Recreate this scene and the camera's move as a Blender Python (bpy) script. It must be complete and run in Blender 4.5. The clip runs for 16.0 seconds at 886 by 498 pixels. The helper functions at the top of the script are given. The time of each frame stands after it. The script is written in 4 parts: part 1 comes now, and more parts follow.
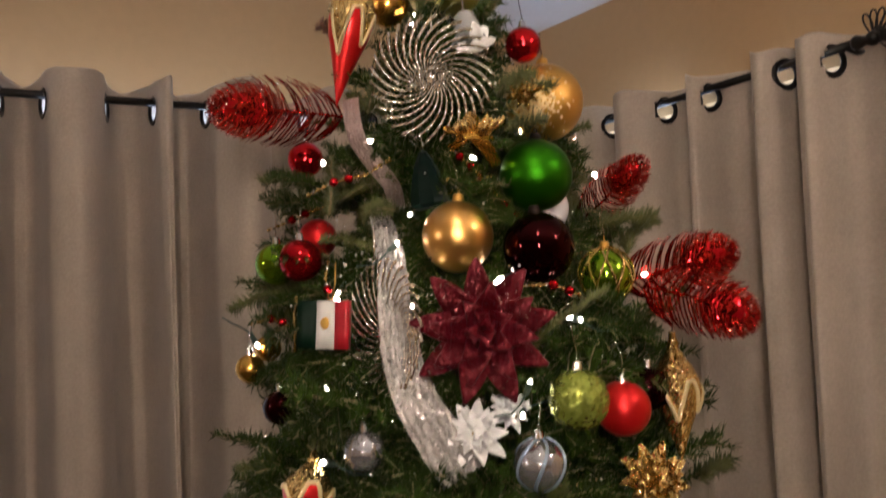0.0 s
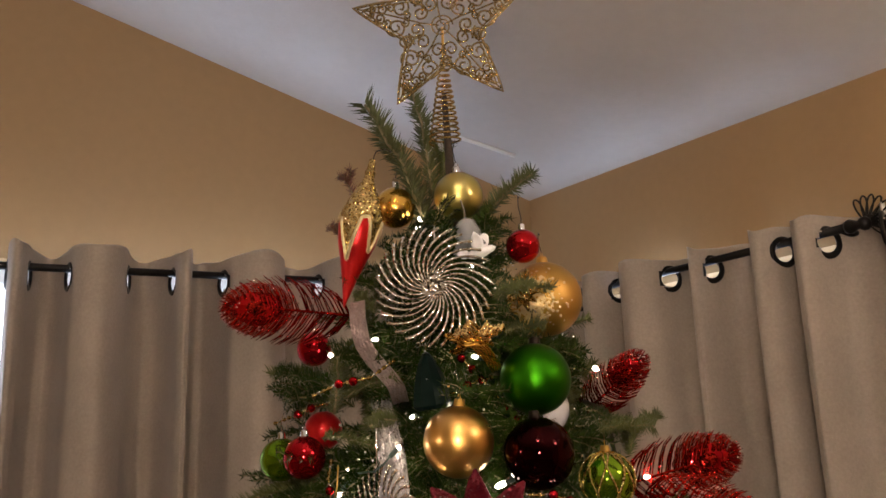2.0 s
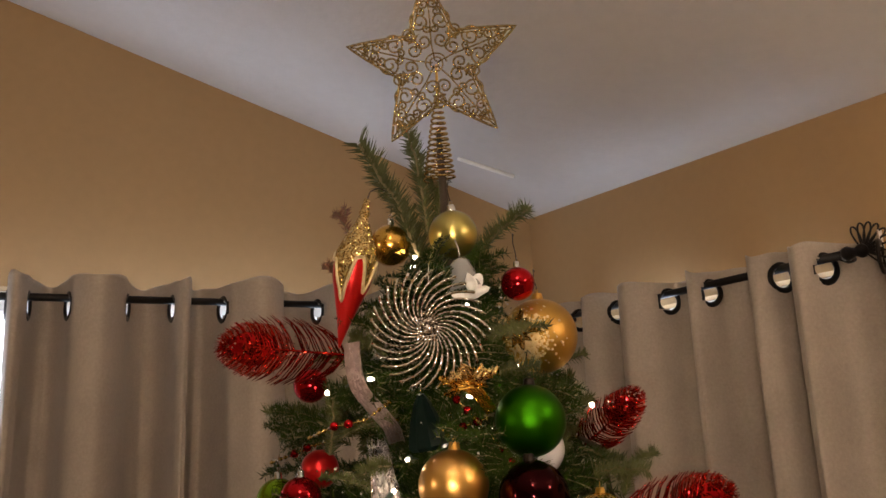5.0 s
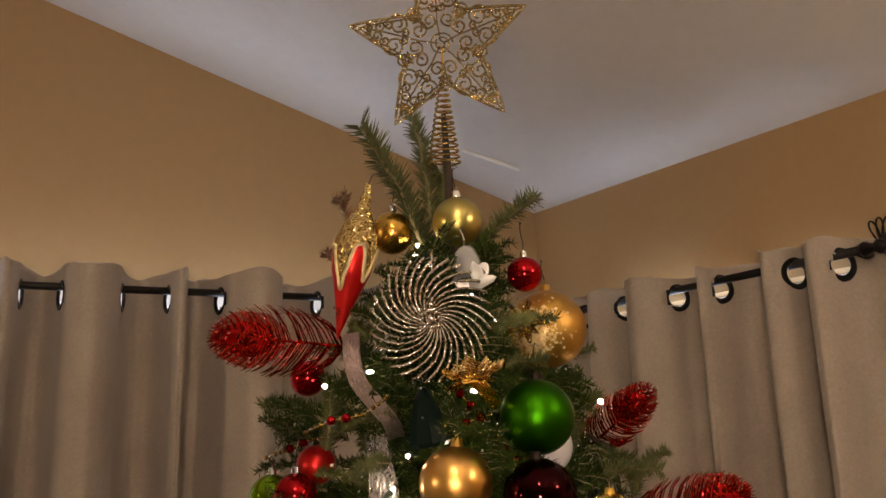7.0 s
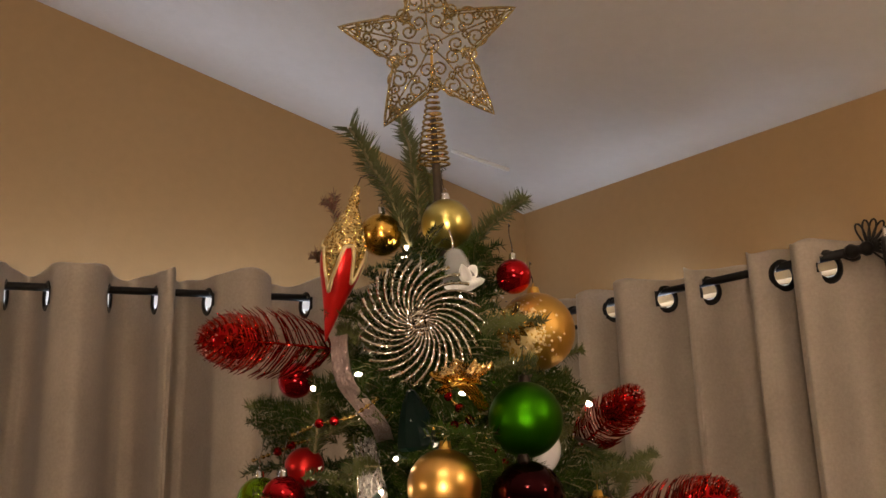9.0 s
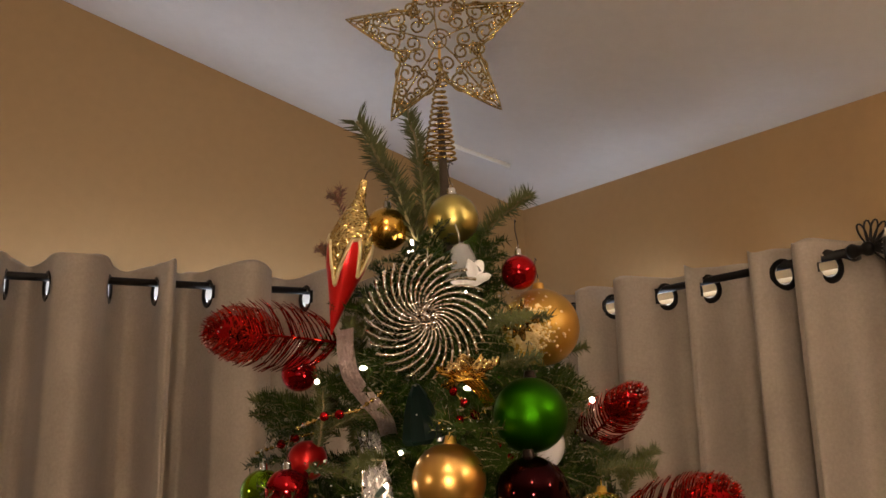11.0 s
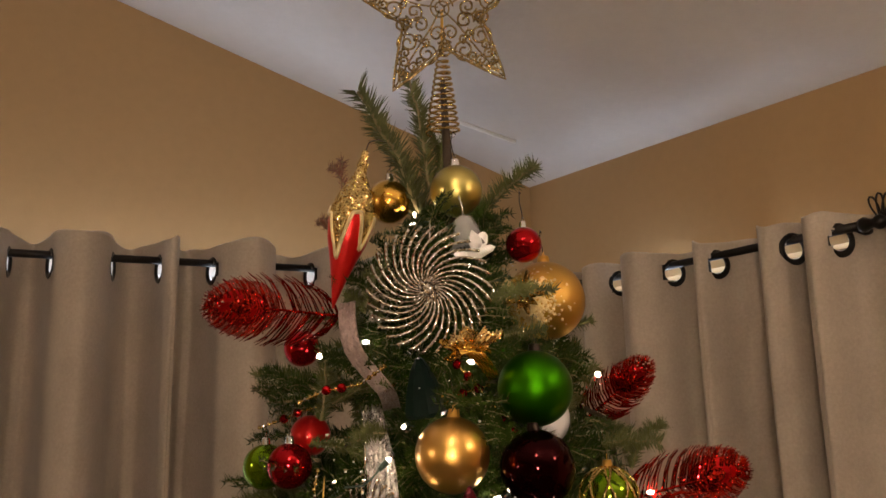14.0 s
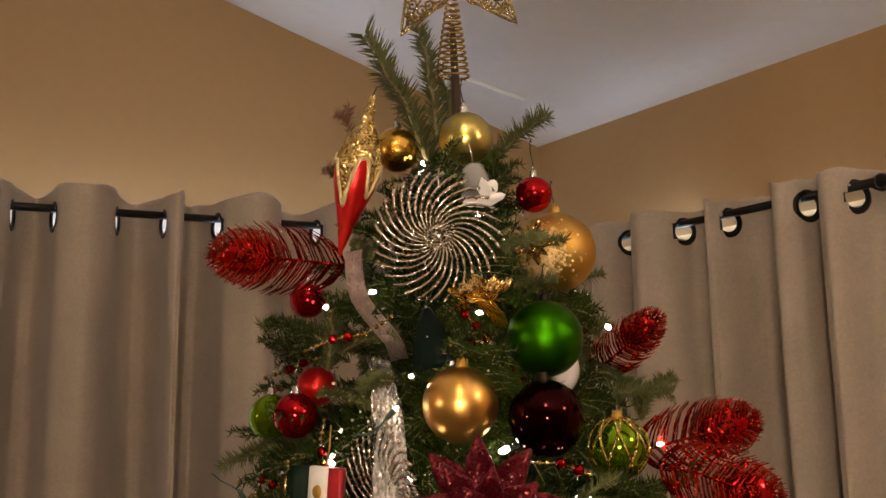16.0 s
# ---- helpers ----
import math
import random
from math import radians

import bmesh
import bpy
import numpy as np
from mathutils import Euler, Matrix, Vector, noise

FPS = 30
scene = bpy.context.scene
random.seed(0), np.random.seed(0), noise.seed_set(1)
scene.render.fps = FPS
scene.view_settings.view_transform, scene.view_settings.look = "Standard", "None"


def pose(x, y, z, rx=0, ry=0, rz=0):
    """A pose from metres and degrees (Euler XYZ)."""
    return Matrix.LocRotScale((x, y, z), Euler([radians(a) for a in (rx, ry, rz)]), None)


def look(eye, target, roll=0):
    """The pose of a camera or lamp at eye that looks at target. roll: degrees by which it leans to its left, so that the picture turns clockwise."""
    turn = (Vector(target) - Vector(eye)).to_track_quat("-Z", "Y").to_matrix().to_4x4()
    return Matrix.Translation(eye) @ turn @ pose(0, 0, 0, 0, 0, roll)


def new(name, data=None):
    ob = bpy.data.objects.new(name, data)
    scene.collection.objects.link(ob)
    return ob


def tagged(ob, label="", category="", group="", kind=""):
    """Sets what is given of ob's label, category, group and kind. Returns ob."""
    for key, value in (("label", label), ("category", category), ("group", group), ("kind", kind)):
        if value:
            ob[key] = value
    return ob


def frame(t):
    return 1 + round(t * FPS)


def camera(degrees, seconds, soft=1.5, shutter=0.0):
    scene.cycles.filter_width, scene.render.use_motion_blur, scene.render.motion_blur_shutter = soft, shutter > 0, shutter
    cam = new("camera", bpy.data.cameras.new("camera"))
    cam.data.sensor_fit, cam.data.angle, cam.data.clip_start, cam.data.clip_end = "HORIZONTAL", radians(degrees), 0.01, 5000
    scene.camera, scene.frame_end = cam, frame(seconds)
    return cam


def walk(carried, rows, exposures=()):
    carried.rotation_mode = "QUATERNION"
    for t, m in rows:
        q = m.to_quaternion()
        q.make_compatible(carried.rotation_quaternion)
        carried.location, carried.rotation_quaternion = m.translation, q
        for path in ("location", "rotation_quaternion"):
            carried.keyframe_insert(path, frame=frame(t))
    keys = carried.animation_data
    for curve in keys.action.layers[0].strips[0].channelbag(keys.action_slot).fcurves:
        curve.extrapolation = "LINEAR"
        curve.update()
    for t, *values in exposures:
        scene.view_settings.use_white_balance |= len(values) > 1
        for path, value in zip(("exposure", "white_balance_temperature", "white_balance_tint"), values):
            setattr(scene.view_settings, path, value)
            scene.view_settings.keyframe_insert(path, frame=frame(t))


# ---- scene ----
cam = camera(61.2, 16.0, soft=1.5, shutter=0.5)
PATH = [
    (0, (0.019, 0.109, 1.767), (-1.729, 1.078, 1.854), -2.6),
    (0.5, (0.027, 0.119, 1.804), (-1.709, 1.092, 2.003), -2.2),
    (1, (0.05, 0.12, 1.82), (-1.683, 1.085, 2.077), -2.6),
    (1.5, (0.058, 0.114, 1.844), (-1.649, 1.094, 2.197), -2.3),
    (2, (0.067, 0.109, 1.857), (-1.659, 1.03, 2.277), -2.3),
    (2.5, (0.059, 0.118, 1.872), (-1.662, 1.048, 2.288), -2.7),
    (3, (0.063, 0.118, 1.886), (-1.672, 1.008, 2.33), -2.7),
    (3.5, (0.074, 0.122, 1.893), (-1.668, 1.0, 2.337), -2.9),
    (4, (0.082, 0.121, 1.9), (-1.644, 1.024, 2.352), -2.7),
    (4.2, (0.088, 0.115, 1.904), (-1.64, 1.022, 2.34), -2.9),
    (6.3, (0.054, 0.129, 1.897), (-1.668, 1.053, 2.324), -2.2),
    (6.5, (0.047, 0.133, 1.899), (-1.675, 1.057, 2.321), -2.2),
    (7, (0.042, 0.135, 1.898), (-1.689, 1.041, 2.326), -2.0),
    (7.5, (0.034, 0.142, 1.896), (-1.696, 1.056, 2.308), -2.2),
    (8, (0.031, 0.143, 1.894), (-1.703, 1.053, 2.301), -1.9),
    (8.5, (0.039, 0.138, 1.899), (-1.681, 1.06, 2.339), -1.8),
    (8.7, (0.042, 0.137, 1.901), (-1.677, 1.063, 2.332), -2.0),
    (10.8, (0.037, 0.127, 1.903), (-1.678, 1.074, 2.31), -1.6),
    (11, (0.035, 0.123, 1.902), (-1.679, 1.067, 2.314), -1.4),
    (11.5, (0.028, 0.132, 1.903), (-1.689, 1.073, 2.311), -1.8),
    (12, (0.028, 0.129, 1.904), (-1.709, 1.026, 2.326), -2.0),
    (12.5, (0.037, 0.13, 1.903), (-1.702, 1.024, 2.325), -1.9),
    (13, (0.031, 0.135, 1.902), (-1.683, 1.083, 2.304), -1.3),
    (13.5, (0.026, 0.132, 1.897), (-1.697, 1.071, 2.281), -1.4),
    (14, (0.022, 0.136, 1.893), (-1.71, 1.066, 2.258), -1.5),
    (14.5, (0.008, 0.138, 1.884), (-1.731, 1.07, 2.207), -1.0),
    (15, (-0.001, 0.141, 1.88), (-1.751, 1.063, 2.179), -0.9),
    (15.5, (0.0, 0.144, 1.878), (-1.751, 1.064, 2.173), -1.2),
    (16, (0.0, 0.143, 1.874), (-1.753, 1.065, 2.153), -1.1),
]

EXPOSURES = [(0, 0.20, 5900, 18), (1, 0.26, 5900, 18), (2, 0.05, 6200, 18), (4.2, -0.06, 6500, 18), (6.3, -0.08, 6850, 18), (14, -0.06, 6900, 18), (16, 0.0, 6950, 18)]
walk(cam, [(t, look(eye, target, roll)) for t, eye, target, roll in PATH], EXPOSURES)

# ---------------------------------------------------------------- world and light
world = bpy.data.worlds.new("world")
scene.world = world
world.use_nodes = True
wn = world.node_tree
sky = wn.nodes.new("ShaderNodeTexSky")
sky.sky_type = "NISHITA"
sky.sun_disc = False
sky.sun_elevation, sky.sun_rotation = radians(35), radians(140)
wn.links.new(sky.outputs[0], wn.nodes["Background"].inputs[0])
wn.nodes["Background"].inputs[1].default_value = 0.12


def lamp(name, kind, m, energy, color, **more):
    data = bpy.data.lights.new(name, kind)
    data.energy, data.color = energy, color
    if "radius" in more:
        data.shadow_soft_size = more["radius"]
    if "size" in more:
        data.shape, data.size, data.size_y = "RECTANGLE", more["size"][0], more["size"][1]
    ob = new(name, data)
    ob.matrix_world = m
    return ob


WARM = (1.0, 0.80, 0.58)
DAY = (0.66, 0.80, 1.0)
# unseen ceiling bulb and floor bulbs about the room, set from ball highlights
CEILING_BULBS = [(0.06, 0.08, 2.62)]
# the first floor bulb stands in for the light close to the camera
FLOOR_BULBS = [((0.30, -0.03, 1.91), 30, 0.04), ((-0.92, -1.75, 2.08), 18, 0.06), ((0.10, 1.02, 2.25), 6, 0.06)]
for p in CEILING_BULBS:
    lamp("ceiling_bulb_light", "POINT", pose(*p), 9, WARM, radius=0.045)
for p, power, size in FLOOR_BULBS:
    lamp("floor_bulb_light", "POINT", pose(*p), power, WARM, radius=size)
# daylight in the two window openings
LW_Y0, LW_Y1, LW_Z0, LW_Z1 = -0.95, 0.95, 0.75, 2.235
RW_X0, RW_X1, RW_Z0, RW_Z1 = -1.60, -0.82, 0.75, 2.145
lamp("left_window_daylight", "AREA", pose(-1.90, (LW_Y0 + LW_Y1) / 2, (LW_Z0 + 2.08) / 2, 0, -90, 0), 34, DAY, size=(2.08 - LW_Z0, LW_Y1 - LW_Y0))
lamp("right_window_daylight", "AREA", pose((RW_X0 + RW_X1) / 2, 1.495, (RW_Z0 + 2.05) / 2, -90, 0, 0), 26, DAY, size=(RW_X1 - RW_X0, 2.05 - RW_Z0))


# ---------------------------------------------------------------- materials
def material(name, color, rough=0.5, metal=0.0, **o):
    """A principled material with two scales of colour variation and a fine bump."""
    mat = bpy.data.materials.new(name)
    mat.use_nodes = True
    nt = mat.node_tree
    b = nt.nodes["Principled BSDF"]
    b.inputs["Base Color"].default_value = (*color, 1)
    b.inputs["Roughness"].default_value, b.inputs["Metallic"].default_value = rough, metal
    co = nt.nodes.new("ShaderNodeTexCoord")
    vary = o.get("vary", 0.12)
    if vary:
        big = nt.nodes.new("ShaderNodeTexNoise")
        big.inputs["Scale"].default_value = o.get("big", 3.0)
        big.inputs["Detail"].default_value = 3
        fine = nt.nodes.new("ShaderNodeTexNoise")
        fine.inputs["Scale"].default_value = o.get("fine", 60.0)
        fine.inputs["Detail"].default_value = 4
        for n in (big, fine):
            nt.links.new(co.outputs["Object"], n.inputs["Vector"])
        add = nt.nodes.new("ShaderNodeMath")
        nt.links.new(big.outputs["Fac"], add.inputs[0])
        nt.links.new(fine.outputs["Fac"], add.inputs[1])
        fit = nt.nodes.new("ShaderNodeMapRange")
        fit.inputs["From Min"].default_value, fit.inputs["From Max"].default_value = 0.6, 1.4
        fit.inputs["To Min"].default_value, fit.inputs["To Max"].default_value = 1 - vary, 1 + vary
        nt.links.new(add.outputs[0], fit.inputs["Value"])
        mul = nt.nodes.new("ShaderNodeMix")
        mul.data_type, mul.blend_type = "RGBA", "MULTIPLY"
        mul.inputs["Factor"].default_value = 1
        mul.inputs["A"].default_value = (*color, 1)
        last = fit.outputs[0]
        if o.get("random"):
            info = nt.nodes.new("ShaderNodeObjectInfo")
            r = nt.nodes.new("ShaderNodeMapRange")
            r.inputs["To Min"].default_value, r.inputs["To Max"].default_value = 1 - o["random"], 1 + o["random"]
            nt.links.new(info.outputs["Random"], r.inputs["Value"])
            m2 = nt.nodes.new("ShaderNodeMath")
            m2.operation = "MULTIPLY"
            nt.links.new(last, m2.inputs[0])
            nt.links.new(r.outputs[0], m2.inputs[1])
            last = m2.outputs[0]
        nt.links.new(last, mul.inputs["B"])
        nt.links.new(mul.outputs["Result"], b.inputs["Base Color"])
    if o.get("bump"):
        bn = nt.nodes.new("ShaderNodeTexNoise")
        bn.inputs["Scale"].default_value = o.get("bump_scale", 200.0)
        bn.inputs["Detail"].default_value = 3
        nt.links.new(co.outputs["Object"], bn.inputs["Vector"])
        bp = nt.nodes.new("ShaderNodeBump")
        bp.inputs["Strength"].default_value = o["bump"]
        bp.inputs["Distance"].default_value = o.get("depth", 0.002)
        nt.links.new(bn.outputs["Fac"], bp.inputs["Height"])
        nt.links.new(bp.outputs[0], b.inputs["Normal"])
    if o.get("glitter"):
        # flakes: every cell has its own tilt
        vo = nt.nodes.new("ShaderNodeTexVoronoi")
        vo.inputs["Scale"].default_value = o["glitter"]
        nt.links.new(co.outputs["Object"], vo.inputs["Vector"])
        sub = nt.nodes.new("ShaderNodeVectorMath")
        sub.operation = "SUBTRACT"
        sub.inputs[1].default_value = (0.5, 0.5, 0.5)
        nt.links.new(vo.outputs["Color"], sub.inputs[0])
        sc = nt.nodes.new("ShaderNodeVectorMath")
        sc.operation = "SCALE"
        sc.inputs["Scale"].default_value = o.get("tilt", 1.3)
        nt.links.new(sub.outputs[0], sc.inputs[0])
        ge = nt.nodes.new("ShaderNodeNewGeometry")
        ad = nt.nodes.new("ShaderNodeVectorMath")
        nt.links.new(ge.outputs["Normal"], ad.inputs[0])
        nt.links.new(sc.outputs[0], ad.inputs[1])
        no = nt.nodes.new("ShaderNodeVectorMath")
        no.operation = "NORMALIZE"
        nt.links.new(ad.outputs[0], no.inputs[0])
        nt.links.new(no.outputs[0], b.inputs["Normal"])
    for key, socket in (("coat", "Coat Weight"), ("coat_rough", "Coat Roughness"), ("trans", "Transmission Weight"), ("alpha", "Alpha"), ("sheen", "Sheen Weight"), ("ior", "IOR"), ("spec", "Specular IOR Level")):
        if key in o:
            b.inputs[socket].default_value = o[key]
    if "glow" in o:
        b.inputs["Emission Color"].default_value = (*o["glow"][0], 1)
        b.inputs["Emission Strength"].default_value = o["glow"][1]
    return mat


M = {
    "wall": material("wall_paint", (0.385, 0.248, 0.115), 0.6, vary=0.05, big=1.2, fine=40, bump=0.15, bump_scale=180),
    "ceiling": material("ceiling_paint", (0.62, 0.60, 0.58), 0.75, vary=0.04, big=1.5, fine=30, bump=0.35, bump_scale=60, depth=0.003),
    "floor": material("floor_carpet", (0.13, 0.10, 0.075), 0.9, vary=0.2, bump=0.5, bump_scale=400),
    "white": material("white_trim_paint", (0.78, 0.77, 0.74), 0.4, vary=0.04),
    "linen": material("linen_cloth", (0.415, 0.352, 0.282), 0.85, vary=0.15, big=9, fine=170, bump=0.5, bump_scale=450, depth=0.0012, sheen=0.2),
    # white back added to bounce daylight onto the wall above the curtains
    "bounce_lining": material("white_bounce_lining", (0.78, 0.78, 0.76), 0.8, vary=0.05),
    "iron": material("black_iron", (0.012, 0.011, 0.010), 0.42, 0.6, vary=0.1, bump=0.1),
    "bronze": material("dark_bronze", (0.03, 0.022, 0.018), 0.3, 0.9, vary=0.1),
    "glass": material("window_glass", (1, 1, 1), 0.0, vary=0, trans=1.0, ior=1.45),
    "bark": material("fir_bark", (0.040, 0.027, 0.016), 0.9, vary=0.3, bump=0.6),
    "twig": material("fir_twig", (0.19, 0.155, 0.08), 0.8, vary=0.25),
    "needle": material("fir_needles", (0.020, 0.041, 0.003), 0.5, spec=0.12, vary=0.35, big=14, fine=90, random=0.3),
    # sprig needles, paler and yellower than those of the boughs
    "needle_tip": material("fir_needles_pale", (0.080, 0.090, 0.026), 0.42, spec=0.25, vary=0.3, big=14, fine=90, random=0.2),
    "needle_dry": material("dry_brown_needles", (0.13, 0.045, 0.022), 0.5, vary=0.3, big=14, fine=90),
    "gold_satin": material("satin_gold", (0.70, 0.41, 0.09), 0.44, 1.0, vary=0.03, coat=0.3, coat_rough=0.25),
    "gold_matte": material("matte_gold", (0.93, 0.52, 0.12), 0.34, 1.0, vary=0.03, coat=0.9, coat_rough=0.19),
    "olive_gold": material("olive_gold_satin", (0.66, 0.55, 0.15), 0.30, 1.0, vary=0.03, coat=1.0, coat_rough=0.12),
    "gold_shine": material("shiny_gold", (0.72, 0.42, 0.08), 0.24, 1.0, vary=0.03),
    "gold_glitter": material("gold_glitter", (0.72, 0.52, 0.20), 0.22, 1.0, vary=0.1, glitter=650.0),
    "gold_flake": material("gold_flakes", (0.88, 0.68, 0.34), 0.36, 0.55, vary=0.1),
    "gold_foil": material("gold_foil", (0.80, 0.58, 0.24), 0.24, 0.9, vary=0.2, glitter=260.0, tilt=0.9),
    "champagne": material("champagne_glitter", (0.52, 0.40, 0.18), 0.24, 1.0, vary=0.1, glitter=700.0),
    "silver_glitter": material("silver_glitter", (0.70, 0.65, 0.56), 0.22, 1.0, vary=0.1, glitter=600.0),
    "silver": material("silver_metal", (0.75, 0.74, 0.72), 0.2, 1.0, vary=0.05),
    "silver_cloth": material("silver_ribbon", (0.64, 0.61, 0.58), 0.27, 0.7, vary=0.25, glitter=360.0, tilt=1.35),
    "pink_cloth": material("pink_silver_ribbon", (0.36, 0.27, 0.25), 0.35, 0.7, vary=0.2, glitter=500.0, tilt=1.1),
    "green_satin": material("satin_green", (0.026, 0.17, 0.002), 0.39, 1.0, vary=0.03),
    "lime_shine": material("shiny_lime", (0.20, 0.36, 0.012), 0.12, 0.9, vary=0.03),
    "lime_glitter": material("lime_glitter", (0.30, 0.36, 0.06), 0.25, 0.7, vary=0.1, glitter=300.0, tilt=0.8),
    "dark_red": material("shiny_dark_red", (0.022, 0.0008, 0.0015), 0.06, 0.9, vary=0.02),
    "red_shine": material("shiny_red", (0.50, 0.010, 0.014), 0.08, 0.9, vary=0.02),
    "red_satin": material("satin_red", (0.60, 0.012, 0.010), 0.30, 0.6, vary=0.03),
    "red_plume": material("red_tinsel", (0.40, 0.016, 0.008), 0.17, 0.95, vary=0.25, glitter=420.0, tilt=1.5),
    "red_film": material("red_glitter_film", (0.50, 0.022, 0.008), 0.22, 0.6, vary=0.3, glitter=380.0, tilt=1.2, alpha=0.55),
    "burgundy": material("burgundy_glitter", (0.12, 0.003, 0.010), 0.30, 0.5, vary=0.2, glitter=450.0, tilt=1.0),
    "burgundy_dark": material("burgundy_velvet", (0.10, 0.004, 0.014), 0.6, vary=0.2),
    "pearl": material("white_pearl", (0.78, 0.78, 0.82), 0.22, 0.1, vary=0.03, coat=0.4),
    "silver_shine": material("silvered_glass", (0.45, 0.45, 0.47), 0.15, 0.8, vary=0.05),
    "frost": material("frosted_glass", (0.86, 0.87, 0.87), 0.24, vary=0.05, trans=0.72, ior=1.3),
    "white_cloth": material("white_petals", (0.80, 0.80, 0.80), 0.6, vary=0.06),
    "cream": material("cream_enamel", (0.62, 0.50, 0.26), 0.4, 0.3, vary=0.1, glitter=500.0, tilt=0.6),
    "flag_green": material("flag_green", (0.001, 0.013, 0.006), 0.55, spec=0.2, vary=0.1),
    "flag_white": material("flag_white", (0.78, 0.77, 0.74), 0.4, vary=0.05),
    "flag_red": material("flag_red", (0.40, 0.012, 0.02), 0.35, vary=0.1),
    "teal_glass": material("dark_green_glass", (0.001, 0.008, 0.006), 0.30, spec=0.25, vary=0.1),
    "wire": material("green_wire", (0.035, 0.065, 0.05), 0.4, vary=0.1),
    "bulb": material("lit_bulb", (1.0, 0.92, 0.8), 0.2, vary=0, glow=((1.0, 0.84, 0.62), 28.0)),
    "daylight": material("overcast_sky", (0.8, 0.85, 0.9), 1.0, vary=0, glow=((0.85, 0.92, 1.0), 2.2)),
    "blue": material("pale_blue_foil", (0.40, 0.50, 0.62), 0.25, 0.6, vary=0.05),
    "print": material("dark_print", (0.05, 0.05, 0.05), 0.6, vary=0.1),
}


# ---------------------------------------------------------------- mesh helpers
def mesh_of(bm, name, mat, smooth=True):
    me = bpy.data.meshes.new(name)
    bm.normal_update()
    bm.to_mesh(me)
    bm.free()
    for m in (mat if isinstance(mat, (list, tuple)) else [mat]):
        me.materials.append(M[m])
    if smooth:
        me.polygons.foreach_set("use_smooth", [True] * len(me.polygons))
    return me


def part(name, bm, mat, parent=None, label="", m=None, smooth=True):
    ob = new(name, mesh_of(bm, name, mat, smooth))
    if parent is not None:
        ob.parent = parent
    if m is not None:
        ob.matrix_basis = m
    if label:
        tagged(ob, label)
    return ob


def thing(name, m, label, category, group="", kind=""):
    ob = new(name)
    ob.empty_display_size = 0.02
    ob.matrix_basis = m
    return tagged(ob, label, category, group, kind)


def box(bm, x0, x1, y0, y1, z0, z1):
    r = bmesh.ops.create_cube(bm, size=1)
    bmesh.ops.scale(bm, vec=(x1 - x0, y1 - y0, z1 - z0), verts=r["verts"])
    bmesh.ops.translate(bm, vec=((x0 + x1) / 2, (y0 + y1) / 2, (z0 + z1) / 2), verts=r["verts"])
    return r["verts"]


def bevelled(bm, w=0.003, seg=2):
    bmesh.ops.bevel(bm, geom=list(bm.edges), offset=w, segments=seg, affect="EDGES", profile=0.5)
    return bm


def tube(bm, pts, rad, sides=6, closed=False):
    """A round bar along points; rad: one radius or one for each point."""
    pts = [Vector(p) for p in pts]
    n = len(pts)
    rads = [rad] * n if isinstance(rad, (int, float)) else list(rad)
    rings, ref = [], None
    for i, p in enumerate(pts):
        a = pts[(i - 1) % n] if closed or i else p
        b = pts[(i + 1) % n] if closed or i < n - 1 else p
        d = (b - a)
        d = d.normalized() if d.length > 1e-9 else Vector((0, 0, 1))
        if ref is None:
            ref = d.orthogonal()
        u = (ref - d * ref.dot(d))
        u = u.normalized() if u.length > 1e-6 else d.orthogonal().normalized()
        ref = u
        v = d.cross(u)
        rings.append([bm.verts.new(p + (u * math.cos(2 * math.pi * k / sides) + v * math.sin(2 * math.pi * k / sides)) * rads[i]) for k in range(sides)])
    for i in range(n if closed else n - 1):
        r0, r1 = rings[i], rings[(i + 1) % n]
        for k in range(sides):
            bm.faces.new((r0[k], r0[(k + 1) % sides], r1[(k + 1) % sides], r1[k]))
    if not closed:
        bm.faces.new(rings[0][::-1])
        bm.faces.new(rings[-1])
    return rings


def lathe(bm, prof, seg=32):
    """Turn a profile of (radius, height) about z."""
    rings = []
    for r, z in prof:
        if r < 1e-6:
            rings.append([bm.verts.new((0, 0, z))])
        else:
            rings.append([bm.verts.new((r * math.cos(2 * math.pi * k / seg), r * math.sin(2 * math.pi * k / seg), z)) for k in range(seg)])
    for a, b in zip(rings, rings[1:]):
        for k in range(seg):
            k2 = (k + 1) % seg
            if len(a) == 1 and len(b) > 1:
                bm.faces.new((a[0], b[k2], b[k]))
            elif len(b) == 1 and len(a) > 1:
                bm.faces.new((a[k], a[k2], b[0]))
            elif len(a) > 1:
                bm.faces.new((a[k], a[k2], b[k2], b[k]))
    bmesh.ops.recalc_face_normals(bm, faces=bm.faces)
    return bm


def facing(p, toward, spin=0.0):
    """A pose at p whose local z points along the direction given and whose local y stays upward."""
    z = Vector(toward).normalized()
    x = Vector((0, 0, 1)).cross(z).normalized()
    y = z.cross(x)
    m = Matrix((x, y, z)).transposed().to_4x4()
    return Matrix.Translation(p) @ m @ pose(0, 0, 0, 0, 0, spin)


OUT = Vector((0.87, -0.46, 0.0))  # from the corner out into the room, toward the camera

# ---------------------------------------------------------------- room
WX, WY = -1.88, 1.475  # faces of the two walls that meet in the corner
# unseen far walls, set well back so that less light bounces from them
X1, Y0 = 5.4, -5.4


def ceiling_z(x, y):
    return 2.513 - 0.291 * (y - WY) - 0.05 * (x - WX)


